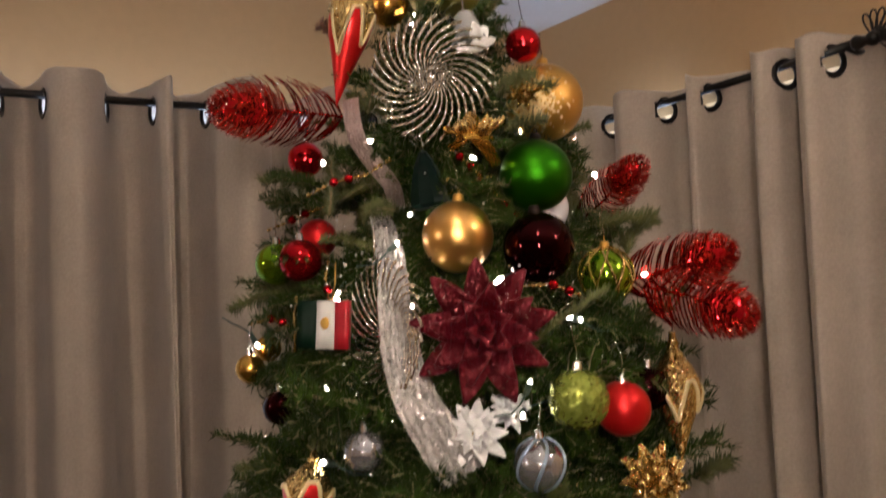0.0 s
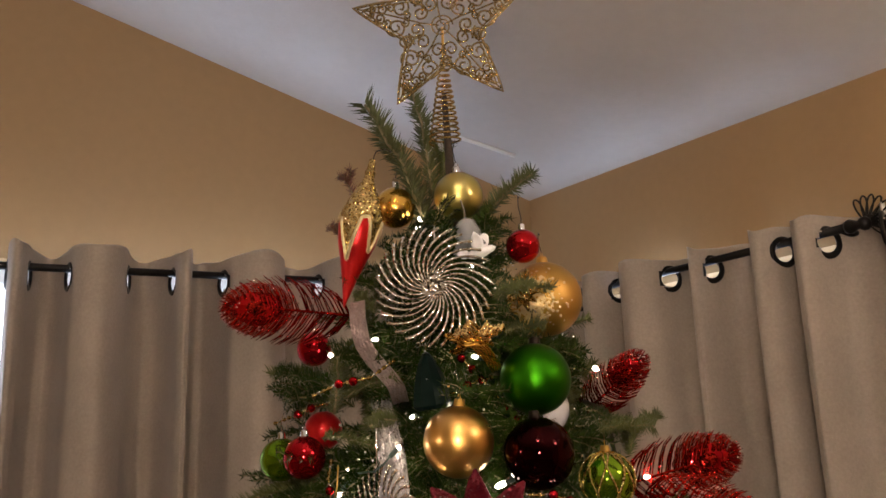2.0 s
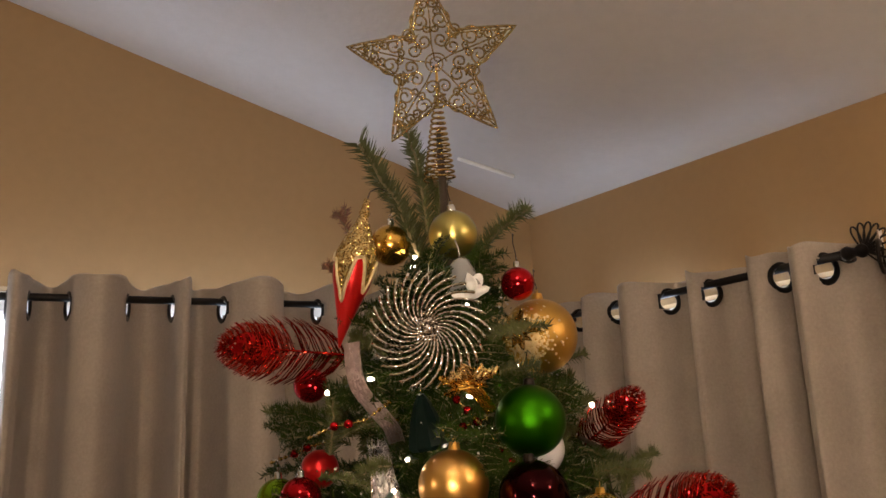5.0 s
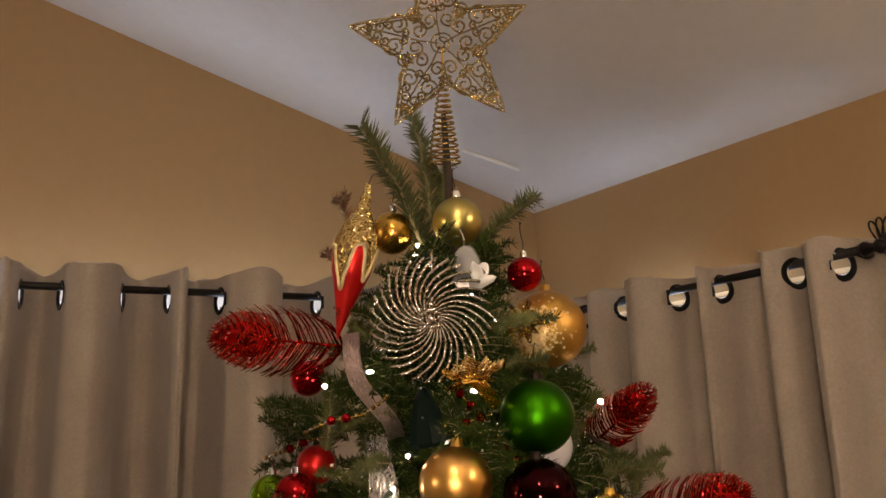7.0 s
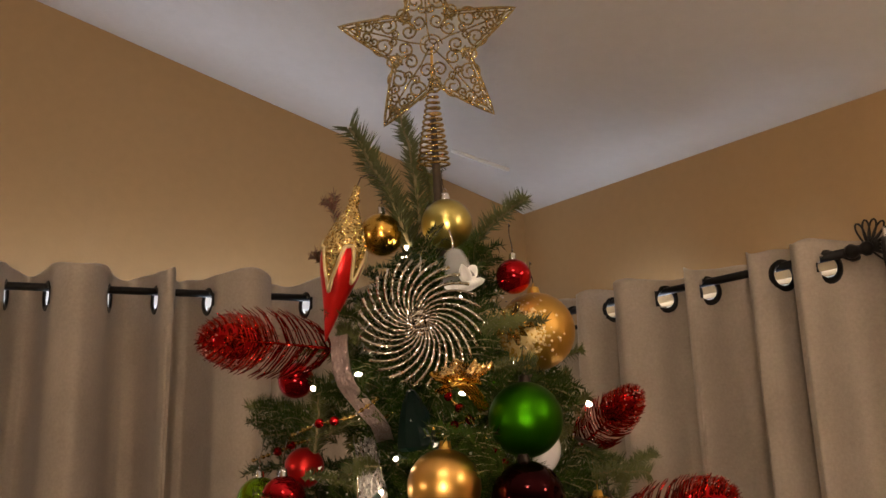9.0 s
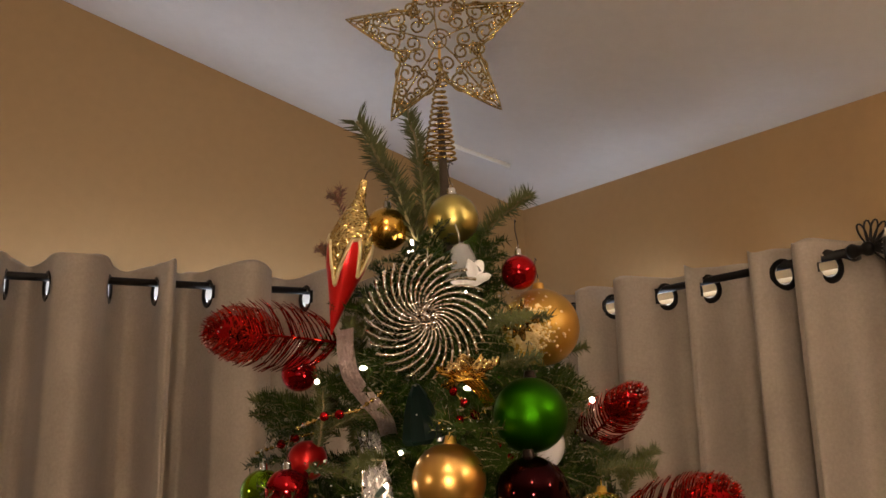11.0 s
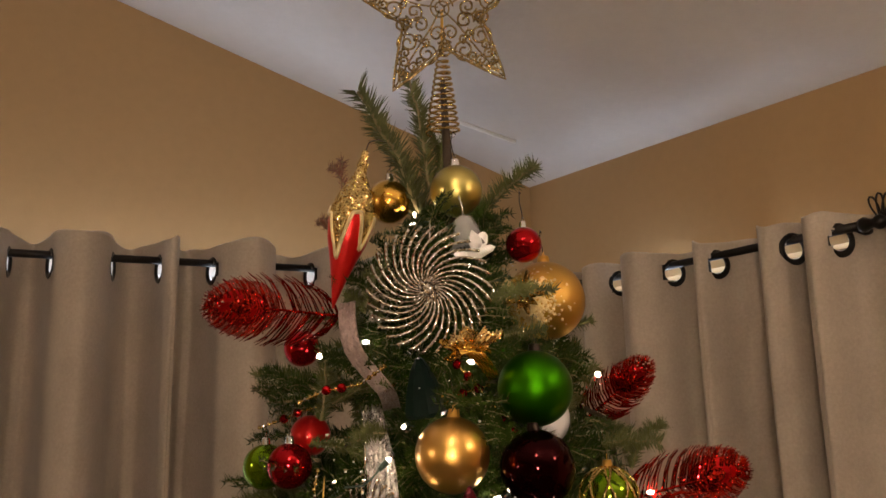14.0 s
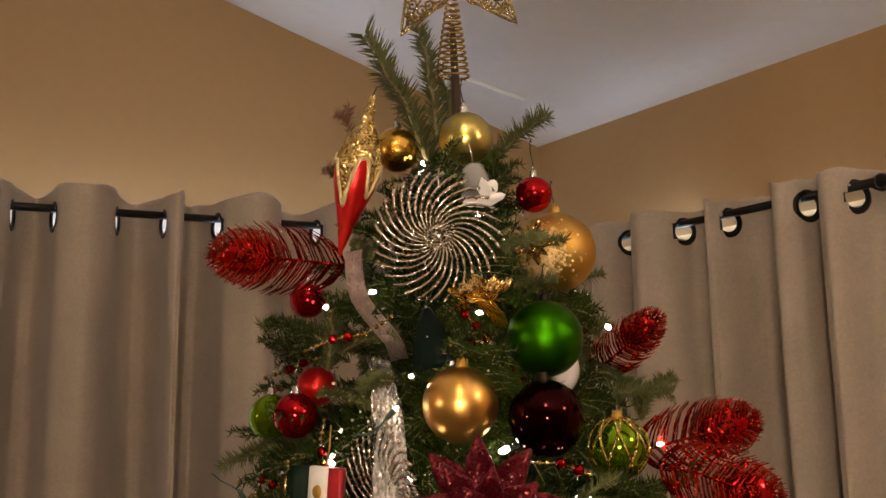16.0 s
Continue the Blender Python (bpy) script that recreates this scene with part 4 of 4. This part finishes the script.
# flag ornament
fm = facing((-0.841, 0.427, 1.721), (0.80, -0.60, 0.05), -3)
keep(fm.translation, 0.04)
flag = thing("flag_ornament", fm, "green white and red flag ornament with a gold emblem", "ornament")
for x0, x1, mat in ((-0.041, -0.0185, "flag_green"), (-0.018, 0.006, "flag_white"), (0.0065, 0.024, "flag_red")):
    bm = bmesh.new()
    box(bm, x0, x1, -0.029, 0.029, -0.006, 0.006)
    bmesh.ops.subdivide_edges(bm, edges=bm.edges, cuts=2, use_grid_fill=True)
    for v in bm.verts:
        v.co.z += 0.004 * math.sin(v.co.x * 70)
    part("panel", bm, mat, flag)
bm = bmesh.new()
bmesh.ops.create_uvsphere(bm, u_segments=16, v_segments=8, radius=1)
bmesh.ops.scale(bm, vec=(0.0065, 0.0075, 0.002), verts=bm.verts)
part("emblem", bm, "gold_satin", flag, m=pose(-0.006, 0.002, 0.0045))
bm = bmesh.new()
tube(bm, [(-0.044, 0.034, 0), (-0.046, 0.012, 0.002), (-0.043, -0.01, 0.003), (-0.044, -0.034, 0)], 0.0026, 7)
part("cord", bm, "gold_glitter", flag)
bm = bmesh.new()
tube(bm, [(0.0, 0.028, 0), (0.004, 0.05, 0.002), (0.002, 0.075, -0.004)], 0.0009, 5)
part("string", bm, "gold_satin", flag)

# dark green glass cone among the boughs
CONE = (-0.800, 0.545, 1.893)
keep(CONE, 0.024)
cone = thing("cone_ornament", Matrix.Translation(CONE) @ pose(0, 0, 0, 6, -4, 20), "dark green faceted glass cone deep in the boughs", "ornament")
bm = bmesh.new()
lathe(bm, [(0, -0.034), (0.022, -0.034), (0.0265, -0.029), (0.0235, -0.012), (0.018, 0.008), (0.012, 0.024), (0.005, 0.036), (0, 0.038)], 9)
part("body", bm, "teal_glass", cone, smooth=False)
bm = bmesh.new()
tube(bm, [(0, 0, 0.036), (0.001, 0.002, 0.046), (0, 0.001, 0.060)], 0.0008, 5)
part("loop", bm, "silver", cone)
# frosted bell and white dove behind the spiral ornament
bell_p = (-0.769, 0.594, 2.083)
keep(bell_p, 0.025)
bell = thing("glass_bell", Matrix.Translation(bell_p) @ pose(0, 0, 0, 8, -6, 0), "frosted clear glass bell hung under a ball", "ornament")
bm = bmesh.new()
lathe(bm, [(0, 0.022), (0.006, 0.022), (0.013, 0.016), (0.016, 0.004), (0.019, -0.010), (0.026, -0.022), (0.0245, -0.022), (0.0175, -0.010), (0.0145, 0.004), (0.011, 0.015), (0, 0.019)], 28)
part("body", bm, "frost", bell)
bm = bmesh.new()
tube(bm, [(0, 0, 0.02), (0, 0.002, 0.034), (0, 0, 0.048)], 0.0012, 6)
part("loop", bm, "silver", bell)
dove = thing("dove_ornament", facing((-0.744, 0.597, 2.054), (0.85, -0.5, 0.0), 12) @ Matrix.Scale(0.82, 4), "small white dove figure with raised wings", "ornament")
bm = bmesh.new()
lathe(bm, [(0, -0.024), (0.004, -0.022), (0.008, -0.012), (0.0095, 0.0), (0.007, 0.011), (0.0062, 0.016), (0.005, 0.021), (0.0015, 0.025), (0, 0.027)], 16)
part("body", bm, "white_cloth", dove, m=pose(0, 0, 0, 0, 65, 0))
for s in (1, -1):
    bm = bmesh.new()
    petal(bm, 0.032, 0.011, 0.006)
    part("wing", bm, "white_cloth", dove, m=pose(-0.002, 0.004, 0.003 * s, 0, -30 * s, 75 + 20 * s))
bm = bmesh.new()
petal(bm, 0.02, 0.008, 0.002)
part("tail", bm, "white_cloth", dove, m=pose(-0.018, 0, 0, 0, 0, 165))


# fairy lights
def fairy_light(p, aim, size=1.0):
    keep(p, 0.006)
    t = thing("fairy_light", facing(p, aim), "lit warm white fairy light with a green socket", "fairy light", "fairy lights on the tree")
    bm = bmesh.new()
    lathe(bm, [(0, -0.006), (0.0036, -0.006), (0.0044, -0.002), (0.0046, 0.003), (0.0036, 0.007), (0.0018, 0.0098), (0, 0.0105)], 12)
    bmesh.ops.scale(bm, vec=(size, size, size), verts=bm.verts)
    part("bulb", bm, "bulb", t)
    bm = bmesh.new()
    lathe(bm, [(0, -0.022), (0.0022, -0.022), (0.0032, -0.018), (0.0040, -0.006), (0.0038, -0.0045), (0, -0.0045)], 10)
    part("socket", bm, "wire", t)
    bm = bmesh.new()
    tube(bm, [(0, 0, -0.021), (0.004, -0.004, -0.032), (0.012, -0.008, -0.042), (0.03, -0.006, -0.05)], 0.0012, 5)
    part("cord", bm, "wire", t)


for k, p in enumerate(((-0.867, 0.498, 1.953), (-0.973, 0.474, 1.940), (-0.845, 0.558, 2.107), (-0.809, 0.619, 2.048), (-0.809, 0.697, 1.965), (-0.796, 0.611, 1.924), (-0.792, 0.515, 1.850), (-0.784, 0.491, 1.814), (-0.762, 0.496, 1.740),
                       (-0.789, 0.805, 1.906), (-0.740, 0.607, 1.766), (-0.688, 0.789, 1.764), (-0.871, 0.449, 1.759), (-0.670, 0.654, 1.719), (-0.671, 0.669, 1.716), (-0.678, 0.599, 1.649), (-0.679, 0.588, 1.614), (-0.800, 0.396, 1.569), (-0.974, 0.372, 1.694), (-0.789, 0.576, 1.856),
                       (-0.811, 0.691, 1.987), (-0.854, 0.566, 2.121), (-0.864, 0.444, 1.751), (-0.858, 0.425, 1.643))):
    fairy_light(p, (0.5 * math.sin(2.4 * k) + 0.3, 0.5 * math.cos(1.7 * k) - 0.2, 0.35 * math.sin(k * 3.1)), 0.8 if k in (9, 10, 1) else 0.54)

# ---------------------------------------------------------------- fir tree
def needles(bm, pts, rnd, length, density, mat=0, flat=0.55):
    """Needles all along a twig, leaning forward."""
    for a, b in zip(pts, pts[1:]):
        d = b - a
        n = max(2, int(d.length * density))
        d.normalize()
        u = d.orthogonal().normalized()
        w = d.cross(u)
        for k in range(n):
            p = a.lerp(b, (k + rnd.random()) / n)
            q = rnd.uniform(0, 2 * math.pi)
            s = u * math.cos(q) + w * math.sin(q)
            s.z = s.z * flat + 0.22
            L = length * rnd.uniform(0.7, 1.15)
            v = (s.normalized() * 0.80 + d * rnd.uniform(0.35, 0.8)).normalized()
            h = v.orthogonal().normalized() * 0.0013
            g = v.cross(h)
            tip = bm.verts.new(p + v * L + Vector((0, 0, 0.12 * L)))
            r = [bm.verts.new(p + v * L * 0.15 + h), bm.verts.new(p + v * L * 0.15 - h * 0.5 + g), bm.verts.new(p + v * L * 0.15 - h * 0.5 - g)]
            for i in range(3):
                f = bm.faces.new((r[i], r[(i + 1) % 3], tip))
                f.material_index = mat


def bend(a, b, rnd, n=5, sag=0.0):
    a, b = Vector(a), Vector(b)
    out = []
    for i in range(n + 1):
        f = i / n
        p = a.lerp(b, f)
        p.z += sag * math.sin(math.pi * f)
        if 0 < i < n:
            p += Vector((rnd.uniform(-1, 1), rnd.uniform(-1, 1), rnd.uniform(-1, 1))) * (b - a).length * 0.015
        out.append(p)
    return out


def sprig_bm(length, rnd, nl=0.019, density=900, sag=0.01, side=0):
    """One twig along x with needles; side: number of side twigs on each side."""
    bm = bmesh.new()
    main = bend((0, 0, 0), (length, 0, 0), rnd, 6, sag)
    tube(bm, main, [0.0030 - 0.0016 * i / 6 for i in range(7)], 5)
    for f in bm.faces:
        f.material_index = 1
    subs = []
    for k in range(side):
        for s in (1, -1):
            f = 0.22 + 0.62 * k / max(1, side - 1) + rnd.uniform(-0.04, 0.04)
            o = main[0].lerp(main[-1], f)
            l = length * (0.42 - 0.22 * f) * rnd.uniform(0.8, 1.2)
            subs.append(bend(o, o + Vector((l * 0.72, s * l * 0.72, l * rnd.uniform(-0.15, 0.25))), rnd, 3, 0.004))
    for q in subs:
        n0 = len(bm.faces)
        tube(bm, q, 0.0012, 4)
        bm.faces.ensure_lookup_table()
        for f in bm.faces[n0:]:
            f.material_index = 1
    needles(bm, main, rnd, nl, density)
    for q in subs:
        needles(bm, q, rnd, nl * 0.9, density * 0.95, 0)
    return bm


rnd = random.Random(11)
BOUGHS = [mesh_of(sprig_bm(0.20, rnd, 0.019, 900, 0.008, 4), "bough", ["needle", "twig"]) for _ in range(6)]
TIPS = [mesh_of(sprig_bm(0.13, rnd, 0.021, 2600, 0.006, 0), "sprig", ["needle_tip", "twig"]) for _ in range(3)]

DRY = mesh_of(sprig_bm(0.13, rnd, 0.019, 1500, 0.006, 2), "sprig", ["needle_dry", "twig"])

tree = thing("christmas_tree", pose(AX, AY, 0), "tall green fir tree dressed with ornaments", "christmas tree")


def place(mesh, name, a, b, base, roll=0.0, girth=1.0):
    """A bough from a to b, in world places."""
    a, b = Vector(a), Vector(b)
    d = b - a
    x = d.normalized()
    z = Vector((0, 0, 1))
    z = (z - x * z.dot(x))
    z = z.normalized() if z.length > 0.05 else x.orthogonal().normalized()
    m = Matrix((x, z.cross(x), z)).transposed().to_4x4() @ Matrix.Rotation(roll, 4, "X")
    s = d.length / base
    ob = new(name, mesh)
    ob.parent = tree
    ob.matrix_basis = Matrix.Translation(a - Vector((AX, AY, 0))) @ m @ Matrix.Diagonal((s, girth, girth, 1))
    return ob


bm = bmesh.new()
top = TOP - Vector((AX, AY, 0))
tube(bm, [(0, 0, 0.0), (0.004, 0, 0.6), (0, 0.004, 1.2), (0, 0, 1.8), (0, 0, 2.1), top], [0.045, 0.038, 0.028, 0.017, 0.009, 0.004], 10)
part("trunk", bm, "bark", tree)
bm = bmesh.new()
lathe(bm, [(0, 0.0), (0.20, 0.0), (0.21, 0.01), (0.10, 0.05), (0.075, 0.14), (0.065, 0.15), (0.06, 0.05), (0, 0.045)], 24)
part("stand", bm, "flag_green", tree)


def tree_radius(z):
    return 0.055 + 0.50 * (2.17 - z) if z > 1.80 else min(0.60, 0.24 + 0.24 * (1.80 - z))


def blocked(p, q, margin):
    for c, r in KEEP:
        d = q - p
        f = max(0.0, min(1.0, (c - p).dot(d) / d.length_squared))
        if (p + d * f - c).length < r + margin:
            return True
        # ornaments hang outside the growth: keep the camera side of each clear too
        o = c + OUT * (0.6 * r + 0.025)
        f = max(0.0, min(1.0, (o - p).dot(d) / d.length_squared))
        if (p + d * f - o).length < r + 0.012 + margin:
            return True
    return False


count = 0
z = 2.03
while z > 0.32:
    R = tree_radius(z)
    near = z > 1.45
    around = int((12 + 44 * R) if near else (7 + 12 * R))
    start = rnd.uniform(0, 6.28)
    for k in range(around):
        a = start + 2 * math.pi * (k + rnd.uniform(-0.3, 0.3)) / around
        e = Vector((math.cos(a), math.sin(a), 0))
        # boughs made shorter on the camera side, to leave the ornaments in sight
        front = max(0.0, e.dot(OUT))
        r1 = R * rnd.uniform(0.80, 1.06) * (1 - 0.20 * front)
        r0 = max(0.02, r1 - rnd.uniform(0.16, 0.22))
        zz = z + rnd.uniform(-0.025, 0.025)
        rise = rnd.uniform(-0.03, 0.11)
        p = Vector((AX, AY, zz)) + e * r0
        q = Vector((AX, AY, zz + rise)) + e * r1
        tries = 0
        while blocked(p, q, 0.012) and tries < 7:
            if tries % 2:
                q = p.lerp(q, 0.80)
            else:
                turn = Matrix.Rotation(rnd.uniform(-0.25, 0.25), 3, "Z")
                o = Vector((AX, AY, 0))
                p, q = o + turn @ (p - o), o + turn @ (q - o)
            tries += 1
        if (q - p).length < 0.05 or blocked(p, q, 0.010):
            continue
        place(BOUGHS[count % 6], "bough", p, q, 0.20, rnd.uniform(-0.6, 0.6), rnd.uniform(0.75, 1.0) if z > 1.9 else rnd.uniform(0.85, 1.15))
        count += 1
    z -= 0.052 if near else 0.13
# short bushy shoots at the ends of the boughs
shoots = 0
while shoots < 230:
    zz = rnd.uniform(1.48, 2.02)
    a = rnd.uniform(0, 2 * math.pi)
    e = Vector((math.cos(a), math.sin(a), 0))
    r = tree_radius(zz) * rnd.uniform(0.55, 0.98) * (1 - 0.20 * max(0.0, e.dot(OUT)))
    p = Vector((AX, AY, zz)) + e * r
    d = (e * rnd.uniform(0.3, 1.0) + Vector((rnd.uniform(-0.8, 0.8), rnd.uniform(-0.8, 0.8), rnd.uniform(-0.35, 0.75)))).normalized()
    q = p + d * rnd.uniform(0.045, 0.085)
    shoots += 1
    if not blocked(p, q, 0.012):
        place(TIPS[shoots % 3], "sprig", p, q, 0.13, rnd.uniform(-1, 1), rnd.uniform(0.75, 1.0))
# inner growth round the trunk, with the boughs' darker needles
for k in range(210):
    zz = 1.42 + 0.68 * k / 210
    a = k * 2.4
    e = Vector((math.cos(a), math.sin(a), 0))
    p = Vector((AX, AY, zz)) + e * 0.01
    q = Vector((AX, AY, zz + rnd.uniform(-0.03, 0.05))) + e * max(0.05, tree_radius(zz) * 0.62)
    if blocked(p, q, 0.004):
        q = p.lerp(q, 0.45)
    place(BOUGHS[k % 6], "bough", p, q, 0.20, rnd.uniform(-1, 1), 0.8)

# small mirror flakes added among the boughs to stand in for sparkle
bm = bmesh.new()
flake = random.Random(31)
for k in range(750):
    zz = flake.uniform(1.50, 2.08)
    a = flake.uniform(-1.75, 1.75) - 0.486
    e = Vector((math.cos(a), math.sin(a), 0))
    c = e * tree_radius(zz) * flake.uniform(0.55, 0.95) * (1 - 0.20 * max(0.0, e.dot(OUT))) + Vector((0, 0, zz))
    if any((c + Vector((AX, AY, 0)) - o).length < r + 0.006 or (c + Vector((AX, AY, 0)) - o - OUT * r).length < r + 0.006 for o, r in KEEP):
        continue
    n = (OUT + Vector((flake.gauss(0, 0.45), flake.gauss(0, 0.45), flake.gauss(0.1, 0.45)))).normalized()
    u = n.orthogonal().normalized()
    w = n.cross(u)
    r = flake.uniform(0.0009, 0.0021)
    ring = [bm.verts.new(c + (u * math.cos(q) + w * math.sin(q)) * r) for q in (0, 1.57, 3.14, 4.71)]
    back = [bm.verts.new(v.co - n * 0.0004) for v in ring]
    bm.faces.new(ring)
    bm.faces.new(back[::-1])
    for q in range(4):
        bm.faces.new((ring[q], back[q], back[(q + 1) % 4], ring[(q + 1) % 4]))
tagged(part("glitter", bm, "silver", tree, "added silver flakes that stand in for sparkle", smooth=False), kind="stuff")

# the long sprigs about the top
A = Vector((AX, AY, 0))
for a, b, g in (((-0.856, 0.575, 2.121), (-0.836, 0.477, 2.274), 1.4), ((-0.877, 0.600, 2.162), (-0.855, 0.560, 2.320), 1.2), ((-0.887, 0.683, 2.133), (-0.801, 0.726, 2.191), 1.25),
                ((-0.803, 0.652, 2.007), (-0.734, 0.698, 2.010), 0.8), ((-0.844, 0.763, 1.954), (-0.811, 0.818, 1.980), 0.75), 
                ((-0.658, 0.594, 1.696), (-0.605, 0.654, 1.749), 0.6), ((-0.950, 0.453, 1.905), (-0.998, 0.393, 1.916), 0.9), ((-0.894, 0.464, 1.878), (-0.822, 0.509, 1.900), 0.8), ((-0.957, 0.412, 1.763), (-0.971, 0.340, 1.740), 0.9),
                ((-0.921, 0.444, 1.826), (-0.850, 0.491, 1.814), 0.8), ((-0.826, 0.632, 2.016), (-0.775, 0.646, 1.982), 0.7), ((-0.795, 0.748, 1.921), (-0.774, 0.776, 1.890), 0.7), ((-0.902, 0.546, 2.030), (-0.885, 0.503, 2.040), 0.7), ((-0.869, 0.582, 2.103), (-0.873, 0.535, 2.164), 0.8), ((-0.874, 0.615, 2.147), (-0.859, 0.619, 2.247), 0.8), ((-0.871, 0.591, 2.120), (-0.857, 0.509, 2.236), 1.2), ((-0.892, 0.647, 2.147), (-0.886, 0.602, 2.261), 0.7)):
    count += 1
    place(TIPS[count % 3], "sprig", a, b, 0.13, 0.0, g)

for a, b, g in (((-0.905, 0.500, 2.100), (-0.900, 0.470, 2.190), 0.7), ((-0.915, 0.498, 2.060), (-0.915, 0.455, 2.115), 0.6)):
    place(DRY, "sprig", a, b, 0.13, 0.0, g)

# fuller boughs low at the sides
for k, (a, b) in enumerate((((-0.875, 0.453, 1.756), (-0.900, 0.368, 1.743)), ((-0.913, 0.456, 1.807), (-0.934, 0.388, 1.800)), ((-0.855, 0.422, 1.676), (-0.885, 0.347, 1.660)), ((-0.825, 0.457, 1.666), (-0.834, 0.383, 1.639)), ((-0.692, 0.676, 1.745), (-0.618, 0.713, 1.714)),
                            ((-0.683, 0.683, 1.715), (-0.627, 0.744, 1.688)), ((-0.895, 0.433, 1.723), (-0.913, 0.365, 1.707)), ((-0.737, 0.737, 1.852), (-0.710, 0.770, 1.820)), ((-0.929, 0.464, 1.891), (-0.950, 0.388, 1.916)), ((-0.934, 0.453, 1.869), (-0.950, 0.399, 1.882)),
                            ((-0.794, 0.438, 1.637), (-0.805, 0.387, 1.609)), ((-0.678, 0.709, 1.660), (-0.636, 0.765, 1.633)), ((-0.872, 0.492, 1.924), (-0.859, 0.440, 1.929)), ((-0.763, 0.625, 1.899), (-0.770, 0.554, 1.885)), ((-0.754, 0.625, 1.855), (-0.706, 0.609, 1.826)), ((-0.986, 0.531, 1.898), (-1.056, 0.414, 1.891)), ((-0.977, 0.527, 1.836), (-1.056, 0.411, 1.830)), ((-0.973, 0.525, 1.776), (-1.048, 0.383, 1.768)), ((-0.945, 0.498, 1.867), (-1.001, 0.427, 1.869)), ((-0.926, 0.514, 1.809), (-0.928, 0.454, 1.759)), ((-0.916, 0.502, 1.761), (-0.895, 0.457, 1.726)), ((-0.998, 0.469, 1.868), (-0.941, 0.481, 1.897)))):
    place(BOUGHS[k % 6], "bough", a, b, 0.20, 0.4 * math.sin(3 * k), 0.85)
# bare dark shoot between the feathers
bm = bmesh.new()
tube(bm, [Vector(p) - A for p in ((-0.810, 0.796, 1.861), (-0.771, 0.795, 1.850), (-0.757, 0.795, 1.825), (-0.738, 0.783, 1.795), (-0.713, 0.778, 1.770), (-0.695, 0.780, 1.755))], [0.0035, 0.003, 0.003, 0.0028, 0.0024, 0.002], 7)
part("shoot", bm, "bark", tree)
